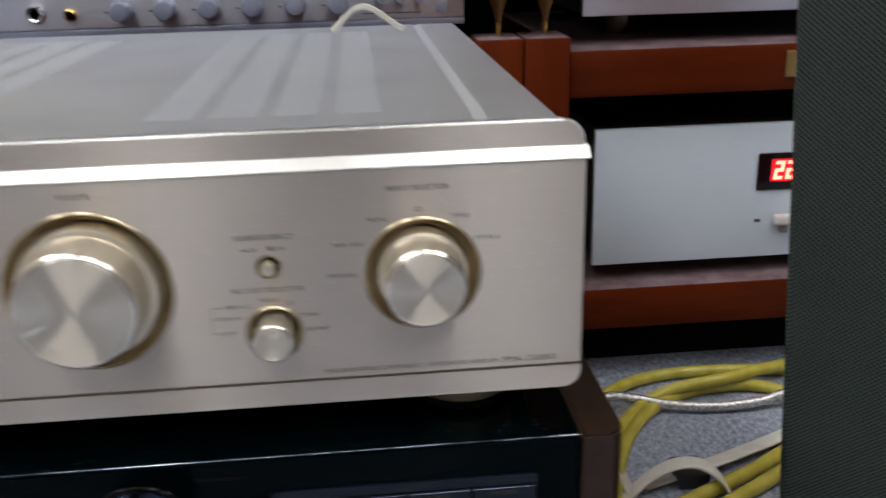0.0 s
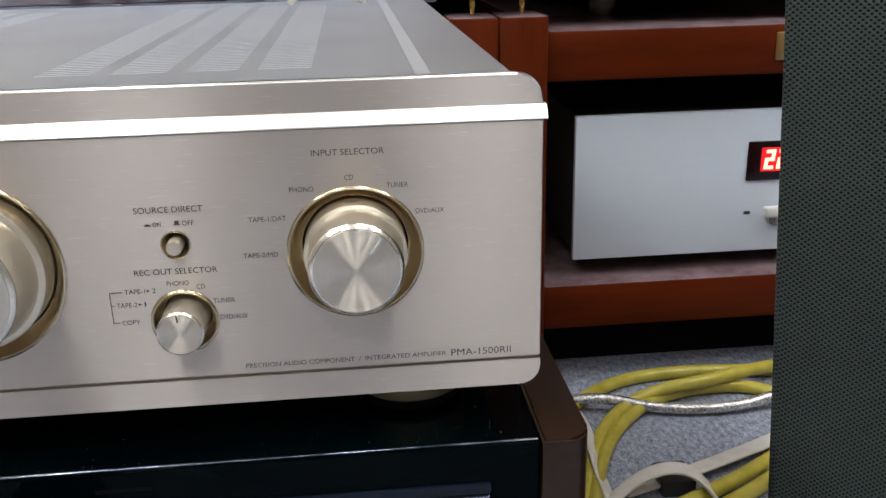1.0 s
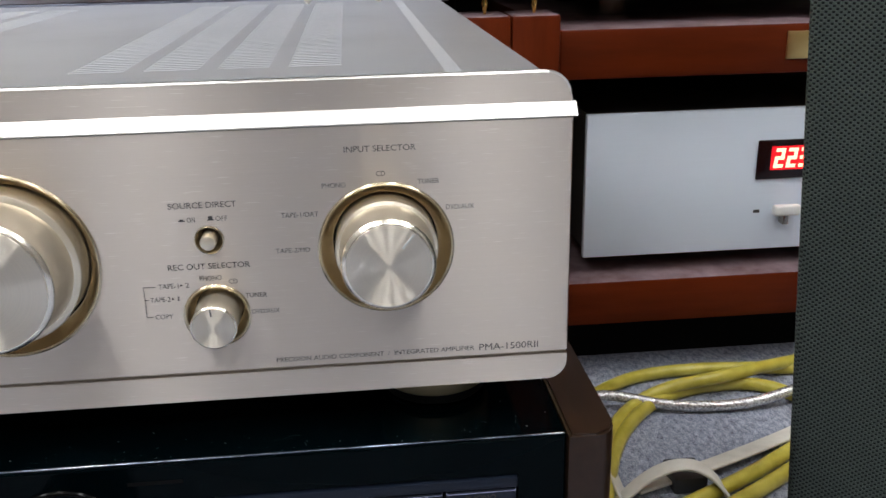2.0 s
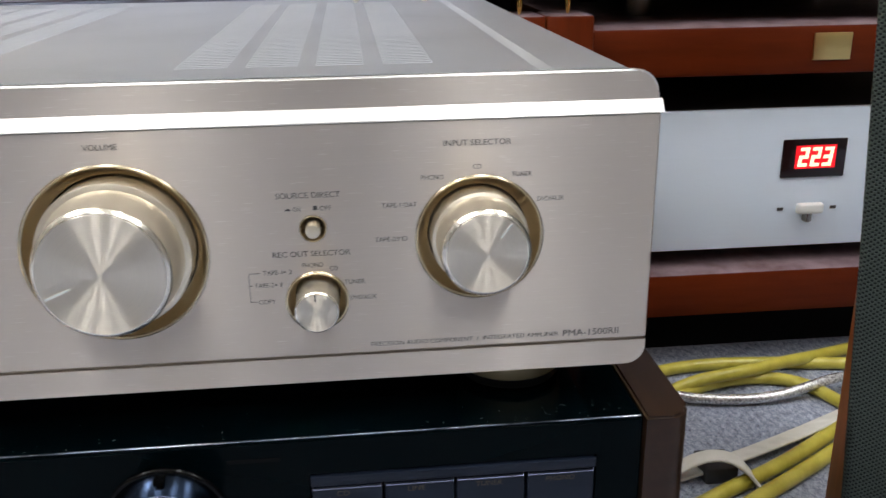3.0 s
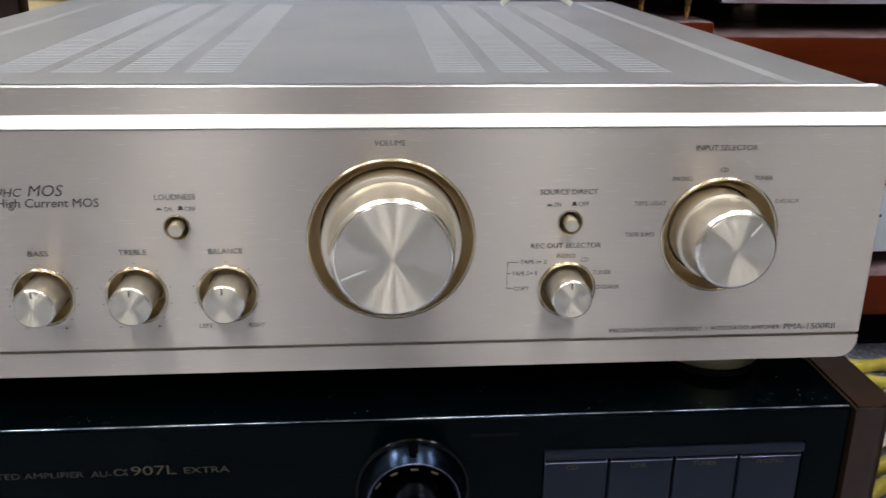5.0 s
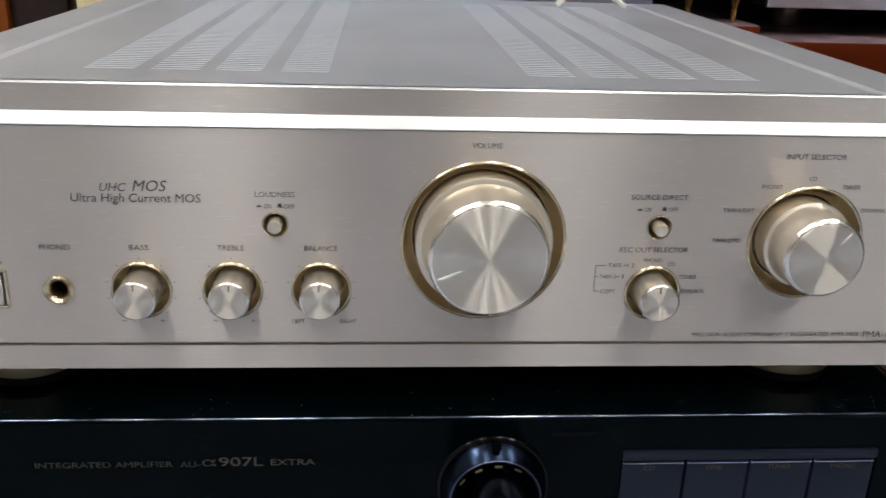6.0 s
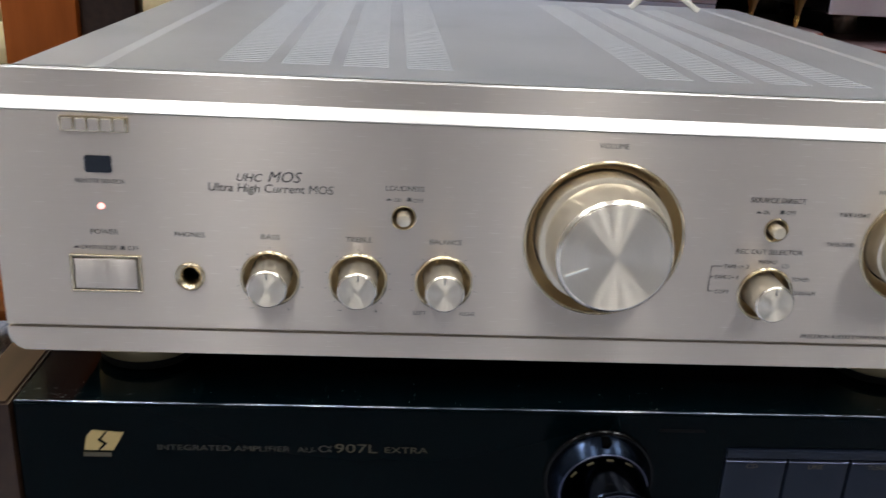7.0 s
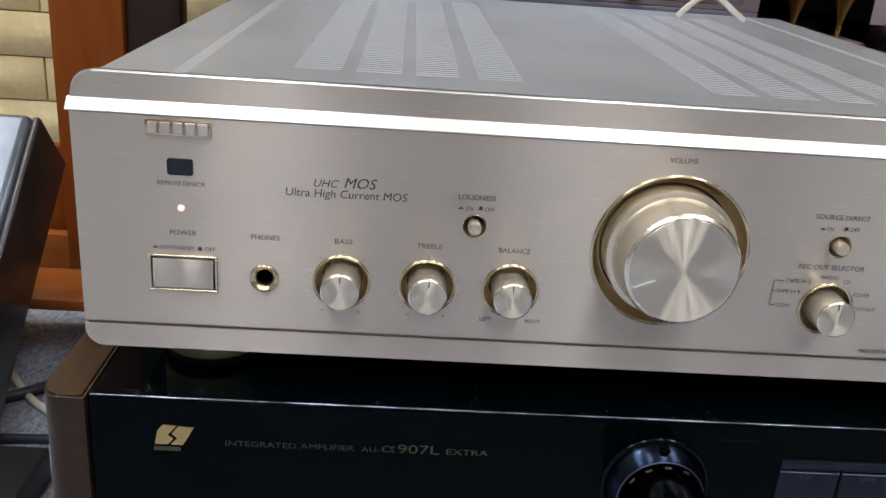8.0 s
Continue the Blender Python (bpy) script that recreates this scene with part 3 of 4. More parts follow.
WORDS = [  # text, x, z, width
    ("REMOTE SENSOR", -0.1737, 0.3293, 0.0184), ("POWER", -0.1737, 0.3090, 0.0104), ("ON/STANDBY", -0.1762, 0.3025, 0.0137), ("OFF", -0.1633, 0.3025, 0.0041),
    ("PHONES", -0.1414, 0.3089, 0.0113), ("BASS", -0.1104, 0.3089, 0.0072), ("TREBLE", -0.0760, 0.3089, 0.0102), ("BALANCE", -0.0417, 0.3089, 0.0127),
    ("LOUDNESS", -0.0586, 0.3304, 0.0148), ("ON", -0.0614, 0.3257, 0.0027), ("OFF", -0.0534, 0.3257, 0.0040), ("LEFT", -0.0510, 0.2781, 0.0049), ("RIGHT", -0.0314, 0.2781, 0.0063),
    ("VOLUME", 0.0209, 0.3502, 0.0114), ("SOURCE DIRECT", 0.0891, 0.3307, 0.0224), ("ON", 0.0849, 0.3257, 0.0026), ("OFF", 0.0950, 0.3258, 0.0039),
    ("REC OUT SELECTOR", 0.0892, 0.3090, 0.0276), ("PHONO", 0.0893, 0.3046, 0.0074), ("CD", 0.0968, 0.3030, 0.0029), ("TUNER", 0.1041, 0.2975, 0.0074), ("DVD/AUX", 0.1070, 0.2913, 0.0094),
    ("TAPE-1", 0.0748, 0.3024, 0.0068), ("2", 0.0812, 0.3024, 0.0012), ("TAPE-2", 0.0716, 0.2976, 0.0068), ("1", 0.0777, 0.2976, 0.0005), ("COPY", 0.0722, 0.2912, 0.0060),
    ("INPUT SELECTOR", 0.1491, 0.3475, 0.0240), ("CD", 0.1490, 0.3388, 0.0030), ("PHONO", 0.1331, 0.3354, 0.0080), ("TUNER", 0.1651, 0.3355, 0.0073), ("DVD/AUX", 0.1758, 0.3260, 0.0097),
    ("TAPE-1/DAT", 0.1211, 0.3257, 0.0125), ("TAPE-2/MD", 0.1179, 0.3131, 0.0117), ("PRECISION AUDIO COMPONENT  /", 0.1294, 0.2720, 0.0405), ("INTEGRATED AMPLIFIER", 0.1658, 0.2721, 0.0290),
]
BIG = {"LOUDNESS", "VOLUME", "SOURCE DIRECT", "REC OUT SELECTOR", "INPUT SELECTOR", "BALANCE", "BASS", "TREBLE", "POWER", "PHONES"}
INK_Y = -0.00022
for text, x, z, w in WORDS:
    lettering(text, x, z - AMP0.z, w, 0.00205 if text in BIG else 0.00172, INK_Y, INK, amp)
lettering("PMA-1500RII", 0.1930, 0.2721 - AMP0.z, 0.0217, 0.0026, INK_Y, INK, amp)
lettering("UHC", -0.1178, 0.3327 - AMP0.z, 0.0098, 0.0031, INK_Y, INK, amp, 0.28)
lettering("MOS", -0.1045, 0.3333 - AMP0.z, 0.0128, 0.0042, INK_Y, INK, amp, 0.28)
lettering("Ultra High Current MOS", -0.1098, 0.3286 - AMP0.z, 0.0474, 0.0033, INK_Y, INK, amp, 0.1)


def mark(x0, x1, z0, z1, name="print_mark"):
    amp_part(name, box(x0, x1, -0.0003, -0.0001, z0, z1), INK)


for x, z in ((-0.1848, 0.3025), (-0.0647, 0.3258), (0.0818, 0.3256)):  # button pressed in
    mark(x - 0.0011, x + 0.0011, z - 0.0004, z - 0.0001)
    mark(x - 0.0006, x + 0.0006, z - 0.0001, z + 0.0003)
for x, z in ((-0.1673, 0.3024), (-0.0569, 0.3259), (0.0914, 0.3258)):  # button standing out
    mark(x - 0.0011, x + 0.0011, z - 0.0006, z - 0.0003)
    mark(x - 0.0007, x + 0.0007, z - 0.0003, z + 0.0009)
mark(0.0663, 0.06645, 0.2912, 0.3023)
for z, x1 in ((0.3023, 0.0705), (0.2976, 0.0676), (0.2913, 0.0685)):
    mark(0.06645, x1, z - 0.00008, z + 0.00008)
for x, z in ((0.0793, 0.3024), (0.0760, 0.2976)):
    amp_part("print_arrow", plate([(x - 0.0005, z - 0.0004), (x + 0.0005, z), (x - 0.0005, z + 0.0004)], -0.0003, -0.0001), INK)
for kx in (-0.1108, -0.0761, -0.0419):
    for a in (-135, -105, -75, -40, 0, 40, 75, 105, 135):
        dx, dz = 0.0131 * math.sin(radians(a)), 0.0131 * math.cos(radians(a))
        if abs(a) == 135 and kx > -0.05:
            continue
        mark(kx + dx - 0.00018, kx + dx + 0.00018, 0.2914 + dz - 0.00018, 0.2914 + dz + 0.00018, "scale_dot")
for kx in (-0.1110, -0.0760):
    mark(kx - 0.0080, kx - 0.0066, 0.27832, 0.27848)
    mark(kx + 0.0066, kx + 0.0080, 0.27832, 0.27848)
    mark(kx + 0.00722, kx + 0.00738, 0.2777, 0.2791)

# ---- black amplifier below ----
SF = -0.0072
PLINTH = 0.060
low = thing("black_amplifier", "gloss black stereo amplifier with brown side cheeks under the champagne one", "amplifier", (0, 0.2, PLINTH))
LOW0 = Vector((0, 0.2, PLINTH))


def low_part(name, bm, mat, label="", at=(0, 0, 0), parent=None):
    ob = part(name, bm, mat, parent or low, label, at)
    return ob if parent else onto(LOW0, ob)


ST, SB = TOP_OF_LOWER, 0.076
low_part("body", box(-0.2136, 0.2136, 0.006, 0.42, SB, ST - 0.0003), GLOSS_BLACK)
low_part("top_trim", prism([(SF + 0.0006, ST - 0.003), (SF + 0.0012, ST), (0.0075, ST), (0.0075, ST - 0.003)], -0.2136, 0.2136), GLOSS_BLACK)
fp = new("front_panel", cut(box(-0.2136, 0.2136, SF, 0.006, SB, ST - 0.0004, 0.0005, 2), GLOSS_BLACK, [("box", 0.0832, 0.1958, 0.152, 0.2220)], "front_panel"))
fp.parent = low
onto(LOW0, fp)
low_part("front_edge", box(-0.2135, 0.2135, SF + 0.0009, SF + 0.0019, ST - 0.0003, ST + 0.0006, 0.0004, 3), BLACK_EDGE, "thin shiny front edge with glints put into the colour")
for s in (-1, 1):
    pts = [(0.2143, -0.0100), (0.2243, -0.0100)] + [(0.2243 + 0.0085 * math.sin(radians(15 * k)), -0.0015 - 0.0085 * math.cos(radians(15 * k))) for k in range(1, 7)] + [(0.2328, 0.43), (0.2143, 0.43)]
    bm = bmesh.new()
    a = [bm.verts.new((s * x, y, SB - 0.004)) for x, y in pts]
    b = [bm.verts.new((s * x, y, ST + 0.0016)) for x, y in pts]
    bm.faces.new(a), bm.faces.new(b[::-1])
    for k in range(len(pts)):
        bm.faces.new((a[k], b[k], b[(k + 1) % len(pts)], a[(k + 1) % len(pts)]))
    bmesh.ops.bevel(bm, geom=[e for e in bm.edges if all(v.co.z > ST for v in e.verts)], offset=0.0011, segments=2, affect="EDGES")
    low_part("side_cheek", bm, CHEEK, "dark brown veneered side cheek with a rounded front corner")
for fx, fy in ((-0.17, 0.04), (0.17, 0.04), (-0.17, 0.38), (0.17, 0.38)):
    low_part("foot", lathe([(0.022, 0), (0.024, 0.002), (0.026, 0.0165)], 28, "Z"), RUBBER, "", (fx, fy, PLINTH))
low_part("button_well", box(0.0826, 0.1964, 0.0000, 0.0056, 0.151, 0.2228), DARK_INSIDE)
low_part("button_rail", box(0.0836, 0.1954, -0.0085, 0.000, 0.2170, 0.2212, 0.0006, 2), BUTTON, "blue-black strip above the buttons")
for k, (word, w) in enumerate((("CD", 0.0050), ("LINE", 0.0067), ("TUNER", 0.0105), ("PHONO", 0.0115))):
    x0 = 0.0840 + k * 0.02802
    bt = low_part("selector_button", box(0, 0.0270, -0.0062, 0.0006, -0.058, 0.0, 0.0009, 2), BUTTON, "wide blue-black selector button", (x0, SF + 0.0061, 0.2160))
    part("button_bevel", prism([(-0.0064, -0.0012), (-0.0052, 0.0003), (0.001, 0.0003), (0.001, -0.0012)], 0.0003, 0.0267), BUTTON_EDGE, bt)
    lettering(word, 0.0135 - 0.0017 + k * 0.0005, -0.0032, w, 0.0022, -0.0064, GOLD_PRINT, bt)
kx, kz = 0.0290, 0.2055
# dark ring added for the knob's reflection in the gloss front
REFLECTION_RING = [(0.0240, 0.0), (0.0240, -0.0010), (0.0236, -0.0016), (0.0226, -0.0020)]
kb = low_part("volume_knob", lathe([(0.0184, 0.0), (0.0182, -0.0116), (0.0176, -0.0330), (0.0170, -0.0345), (0.0158, -0.0352)], 72), KNOB_BLUE, "blue-black metal volume knob with a stepped skirt", (kx, SF, kz))
part("reflection_ring", lathe(REFLECTION_RING, 72), KNOB_BLACK, kb, "gloss black ring standing for the knob reflection")
part("skirt", lathe([(0.0226, -0.0016), (0.0224, -0.0030), (0.0218, -0.0040), (0.0194, -0.0100), (0.0187, -0.0106)], 72, caps=False), SKIRT_BLUE, kb, "bluish bevelled skirt ring")
part("knob_face", lathe([(0.0156, 0.0), (0.0150, -0.0006), (0.008, -0.0008), (0.0004, -0.0009)], 64), KNOB_BLUE, kb, "", (0, -0.0352, 0))
part("rim_line", lathe([(0.0159, -0.0350), (0.0164, -0.0355), (0.0159, -0.0357)], 72, caps=False), BUTTON_EDGE, kb, "thin bright rim")
part("knob_notch", plate([(-0.0019, 0.0226), (-0.0007, 0.0202), (0.0007, 0.0202), (0.0019, 0.0226)], -0.0086, -0.0026), KNOB_BLACK, kb)
part("chrome_line", lathe([(0.0186, -0.0106), (0.0189, -0.0109), (0.0185, -0.0112)], 72, caps=False), BUTTON_EDGE, kb, "thin bright ring")
for a in (-52, -26, 0, 26):
    d = part("knob_dash", box(-0.0014, 0.0014, -0.0150, -0.0138, 0.0176, 0.0184), GOLD_PRINT, kb)
    d.rotation_euler = (0, radians(a), 0)


def low_words(text, x, z, w, cap, shear=0.0, ink=GOLD_PRINT):
    lettering(text, x, z - LOW0.z, w, cap, SF - LOW0.y - 0.0002, ink, low, shear)


low_words("INTEGRATED AMPLIFIER", -0.1300, 0.2175, 0.0545, 0.0026, 0.0, DIM_PRINT)
low_words("AU-", -0.0958, 0.2173, 0.0080, 0.0026, 0.0, DIM_PRINT)
low_words("α", -0.0882, 0.2179, 0.0056, 0.0032, 0.0, DIM_PRINT)
low_words("907L", -0.0752, 0.2183, 0.0178, 0.0042)
low_words("EXTRA", -0.0542, 0.2178, 0.0180, 0.0028)
low_part("worn_print_bar", box(0.0530, 0.0728, SF - 0.0003, SF - 0.0001, 0.2289, 0.2304), DARK_INSIDE)
# maker's badge: two plain gold leaves with a dark split, a blank bar below
for pts in ([(-0.1868, 0.2159), (-0.1814, 0.2159), (-0.1791, 0.2187), (-0.1814, 0.2205), (-0.1776, 0.2249), (-0.1832, 0.2253), (-0.1856, 0.2223)],
            [(-0.1802, 0.2159), (-0.1751, 0.2159), (-0.1728, 0.2197), (-0.1704, 0.2245), (-0.1746, 0.2246), (-0.1768, 0.2249), (-0.1796, 0.2211), (-0.1773, 0.2191)]):
    low_part("badge", plate(pts, SF - 0.0007, SF - 0.0001), GOLD_LEAF, "plain gold emblem")
low_part("badge_bar", box(-0.1874, -0.1762, SF - 0.0005, SF - 0.0001, 0.2127, 0.2146), GOLD_PRINT)
tagged(part("plinth_board", box(-0.24, 0.24, 0.0, 0.44, 0.0, PLINTH, 0.002), MAHOGANY), "low red-brown wooden board under the black amplifier", "board")

# dust on the black top, near its front edge
bm = bmesh.new()
rnd = random.Random(5)
clumps = [(rnd.uniform(-0.205, 0.205), rnd.uniform(0.001, 0.012)) for _ in range(16)] + [(-0.198, 0.006), (-0.17, 0.004), (-0.062, 0.007)]
for k in range(270):
    x, y = rnd.uniform(-0.212, 0.212), SF + 0.002 + abs(rnd.gauss(0, 0.010))
    if k % 3:
        cx, cy = clumps[k % len(clumps)]
        x, y = max(-0.212, min(0.212, rnd.gauss(cx, 0.009))), SF + 0.0015 + abs(rnd.gauss(cy, 0.004))
    s = rnd.choice((0.00005, 0.00006, 0.00008, 0.00010, 0.00018))
    a = rnd.uniform(0, 3.1)
    p = Matrix.Translation((x, y, ST + 0.00008)) @ Matrix.Rotation(a, 4, "Z") @ Matrix.Diagonal((s * rnd.uniform(1, 2.4), s, 0.0001, 1))
    bmesh.ops.create_cube(bm, size=1, matrix=p)
tagged(part("dust", bm, DUST), "pale dust specks on the black lacquer", "dust", kind="stuff")

# ---- racks behind ----


def dusty_sheen_top(ob):
    """Upward faces take a paler finish: dust plus lamp sheen, both in the colour."""
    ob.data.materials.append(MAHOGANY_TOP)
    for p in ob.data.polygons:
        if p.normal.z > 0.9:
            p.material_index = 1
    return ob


def rack_post(parent, x0, x1, y0, y1, z1, mat, label=""):
    return part("post", box(x0, x1, y0, y1, 0, z1, 0.003), mat, parent, label)


RY = 0.475
POST_Z, UPPER = 0.3485, 0.3930


def rack(label, x0, x1, x2, x3, plain):
    """A modular rack: two end posts, two shelves, and an unseen upper tier on the spikes, added to shade them."""
    r = thing("audio_rack", label, "rack")
    for a, b in ((x0, x1), (x2, x3)):
        rack_post(r, a, b, RY - 0.008, RY + 0.045, POST_Z, MAHOGANY_UP)
        part("upper_post", box(a, b, RY - 0.008, RY + 0.045, UPPER, 0.70, 0.003), MAHOGANY_UP, r)
    for name, z0, z1 in (("lower_shelf", 0.0580, 0.1020), ("shelf", 0.2915, 0.3350), ("upper_shelf", 0.6200, 0.6630)):
        board = part(name, box(x1 + 0.0003, x2 - 0.0003, RY, 0.88, z0, z1, 0.003), MAHOGANY, r)
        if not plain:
            dusty_sheen_top(board)
    # black boards added for the shade under the shelf and the dark behind
    part("recess_shade_board", box(x1 + 0.0003, x2 - 0.0003, 0.528, 0.540, 0.0, 0.0577), DARK_INSIDE, r, "black board that stands for the shade under the shelf")
    part("dark_backing", box(x0, x3, 0.8805, 0.8905, 0.0, 1.10), DARK_INSIDE, r, "added black sheet that stands for the dark behind the rack")
    return r


right = rack("red-brown lacquered wooden audio rack with a brass plate", 0.2762, 0.3180, 0.8200, 0.8620, False)
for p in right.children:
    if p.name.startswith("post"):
        dusty_sheen_top(p)
part("brass_plate", box(0.5210, 0.5565, RY - 0.0022, RY - 0.0002, 0.3040, 0.3280, 0.0006), BRASS, right, "blank brushed brass plate")
left = rack("red-brown lacquered wooden audio rack behind the amplifier", -0.2480, -0.2060, 0.2340, 0.2757, True)
for p in left.children:
    if p.name.startswith("post"):
        dusty_sheen_top(p)

SPIKE = [(0.0009, 0.0), (0.0016, 0.0030), (0.0022, 0.0055), (0.0027, 0.0090), (0.0023, 0.0120), (0.0030, 0.0165), (0.0050, 0.0240), (0.0080, 0.0330), (0.0112, 0.0415), (0.0116, 0.0440)]
for x in (0.2555, 0.2980):
    s = tagged(part("spike_foot", lathe(SPIKE, 36, "Z"), [DARK_BRASS, GOLD], None, "", (x, RY + 0.010, POST_Z + 0.0003)), "brown brass cone spike with a gold tip on a post", "spike", "gold spikes")
    for p in s.data.polygons:
        p.material_index = 1 if p.center.z < 0.012 else 0

TU0 = Vector((0.566, 0.66, 0.1020))
tuner = thing("silver_power_amplifier", "silver-fronted power amplifier with a red digital display on the rack", "amplifier", TU0)


def tu_part(name, bm, mat, label=""):
    return onto(TU0, part(name, bm, mat, tuner, label))


TY = 0.495
tu_part("case", box(0.3555, 0.7775, TY + 0.008, 0.85, 0.1200, 0.2545, 0.002), SILVER_SIDE)
tu_part("front_panel", box(0.3505, 0.7825, TY, TY + 0.0078, 0.1195, 0.2565, 0.0012), SILVER, "blue-tinted silver brushed front")
tu_part("display_window", box(0.5135, 0.5775, TY - 0.002, TY - 0.0002, 0.1895, 0.2270, 0.001), DISPLAY, "dark red display window")
tu_part("halo_plate", box(0.5265, 0.5670, TY - 0.0024, TY - 0.0021, 0.1985, 0.2210), RED_HAZE, "added glowing plate for the red halo around the digits")
SEGMENTS = {"2": "abged", "3": "abgcd"}
for k, digit in enumerate("223"):
    ox, oz, w, h, b = 0.5290 + k * 0.0122, 0.2005, 0.0090, 0.0185, 0.0032
    strokes = {"a": (0, w, h - b, h), "g": (0, w, (h - b) / 2, (h + b) / 2), "d": (0, w, 0, b), "b": (w - b, w, h / 2, h), "c": (w - b, w, 0, h / 2), "e": (0, b, 0, h / 2), "f": (0, b, h / 2, h)}
    bm = bmesh.new()
    for n in SEGMENTS[digit]:
        x0, x1, z0, z1 = strokes[n]
        push = 0.0004 * "abcdefg".index(n) / 7
        box(ox + x0, ox + x1, TY - 0.0030 - push, TY - 0.0021, oz + z0, oz + z1, bm=bm)
    for v in bm.verts:
        v.co.x += (v.co.z - oz) * 0.12
    tu_part("display_digit", bm, RED_GLOW, "glowing red segment digit")
tu_part("rocker_switch", box(0.5310, 0.5570, TY - 0.0120, TY - 0.0040, 0.1550, 0.1655, 0.0025, 3), WHITE_PLASTIC, "small white switch")
tu_part("switch_stem", box(0.5405, 0.5470, TY - 0.0100, TY - 0.0002, 0.1460, 0.1600, 0.0015), FOOT_GREY, "grey stem below the switch cap")
for x in (0.5180, 0.5720):
    tu_part("print_bar", box(x - 0.0030, x + 0.0030, TY - 0.0006, TY - 0.0001, 0.1565, 0.1595), INK)
for x in (0.42, 0.72):
    for y in (0.60, 0.80):
        tu_part("foot", lathe([(0.016, 0.1021), (0.018, 0.1199)], 24, "Z", centre=(x, y, 0)), RUBBER)

CD0 = Vector((0.56, 0.70, 0.3350))
cdp = thing("silver_disc_player", "silver component with round feet on the upper shelf of the rack", "audio component", CD0)
for nm, bmx, mt in (("case", box(0.3415, 0.7415, 0.516, 0.84, 0.3615, 0.44, 0.002), SILVER_SIDE), ("front_panel", box(0.3375, 0.7455, 0.508, 0.5158, 0.3610, 0.442, 0.0015), SILVER_UNIT)):
    onto(CD0, part(nm, bmx, mt, cdp))
for x in (0.3995, 0.6835):
    for y in (0.602, 0.80):
        onto(CD0, part("foot", lathe([(0.0122, 0.3352), (0.0131, 0.337), (0.0131, 0.3614)], 32, "Z", centre=(x, y, 0)), FOOT_GREY, cdp, "grey-gold round foot"))
for k, x in enumerate((0.3745, 0.4195, 0.4555, 0.4915, 0.5275)):
    if k == 0:
        b = lathe([(0.010, 0.508), (0.010, 0.504), (0.008, 0.502)], 28, centre=(x, 0, 0.389))
    else:
        b = box(x - 0.012, x + 0.012, 0.504, 0.5079, 0.383, 0.395, 0.001)
    onto(CD0, part("front_button", b, CHROME if k == 0 else BLUE_KNOB, cdp))

PR0 = Vector((0.02, 0.68, 0.3350))
pre = thing("silver_preamplifier", "silver control amplifier with a row of small round knobs", "amplifier", PR0)


def pre_part(name, bm, mat, label=""):
    return onto(PR0, part(name, bm, mat, pre, label))


UY = 0.495
KNOB_Z = 0.3805
pre_part("case", box(-0.182, 0.222, UY + 0.008, 0.85, 0.3600, 0.478, 0.002), SILVER_SIDE)
pre_part("front_panel", box(-0.1860, 0.2265, UY, UY + 0.0078, 0.3662, 0.480, 0.0015), SILVER_UNIT, "lilac-silver brushed front")
pre_part("lower_trim", box(-0.1860, 0.2265, UY + 0.0008, UY + 0.0078, 0.3600, 0.3660, 0.001), BLUE_KNOB, "darker lower trim strip")
for k in range(6):
    kx = -0.0715 + k * 0.0372
    pre_part("tone_knob", lathe([(0.0094, -0.0002), (0.0094, -0.003), (0.0084, -0.004), (0.0081, -0.013), (0.0072, -0.0145), (0.0020, -0.015)], 32, centre=(kx, UY, KNOB_Z)), BLUE_KNOB, "small lilac-grey knob")
    pre_part("print_bar", box(kx - 0.0150, kx - 0.0115, UY - 0.0005, UY - 0.0001, KNOB_Z - 0.001, KNOB_Z), INK)
for x in (0.1520, 0.1690, 0.1860):
    pre_part("small_knob", lathe([(0.0046, -0.0002), (0.0042, -0.009), (0.0035, -0.010)], 24, centre=(x, UY, KNOB_Z + 0.0035)), BLUE_KNOB)
pre_part("phones_socket", lathe([(0.0080, 0), (0.0080, -0.002), (0.0064, -0.004), (0.0044, -0.003), (0.0042, 0.0)], 32, centre=(-0.1440, UY, 0.3800)), CHROME, "chrome headphone socket")
pre_part("small_socket", lathe([(0.0052, 0), (0.0052, -0.002), (0.0037, -0.003), (0.0024, 0.0)], 28, centre=(-0.1155, UY, 0.3785)), GOLD, "small gold socket")
pre_part("print_bar", box(0.135, 0.188, UY - 0.0005, UY - 0.0001, 0.3712, 0.3720), INK)
pre_part("badge", box(0.2010, 0.2110, UY - 0.0008, UY - 0.0001, 0.3720, 0.3800, 0.0003), BLUE_KNOB, "small dull badge")
for x in (-0.155, 0.195):
    for y in (0.53, 0.80):
        pre_part("foot", lathe([(0.016, 0.3351), (0.017, 0.3599)], 28, "Z", centre=(x, y, 0)), RUBBER)

tagged(tube("white_wire", [(0.1118, 0.355, 0.3713), (0.1132, 0.355, 0.3725), (0.1155, 0.355, 0.3750), (0.1205, 0.355, 0.3800), (0.1280, 0.355, 0.3868), (0.1360, 0.355, 0.3892), (0.1450, 0.355, 0.3850), (0.1545, 0.355, 0.3772), (0.1615, 0.355, 0.3727), (0.1640, 0.355, 0.3713)], 0.0017, IVORY, None, "", (0.0014, 0.0008)), "thin ivory strap arching over the rear of the amplifier cover", "strap")

# ---- frame and wall at the west end ----
frame_l = thing("wooden_stand", "orange-brown wooden stand with a tall post and low boards", "stand")
part("tall_post", box(-0.4370, -0.3660, 0.565, 0.590, 0.0, 0.95, 0.003), ORANGE_WOOD, frame_l)
part("side_panel", box(-0.3657, -0.3120, 0.572, 0.600, 0.0, 0.95, 0.002), CHEEK, frame_l, "dark brown side panel")
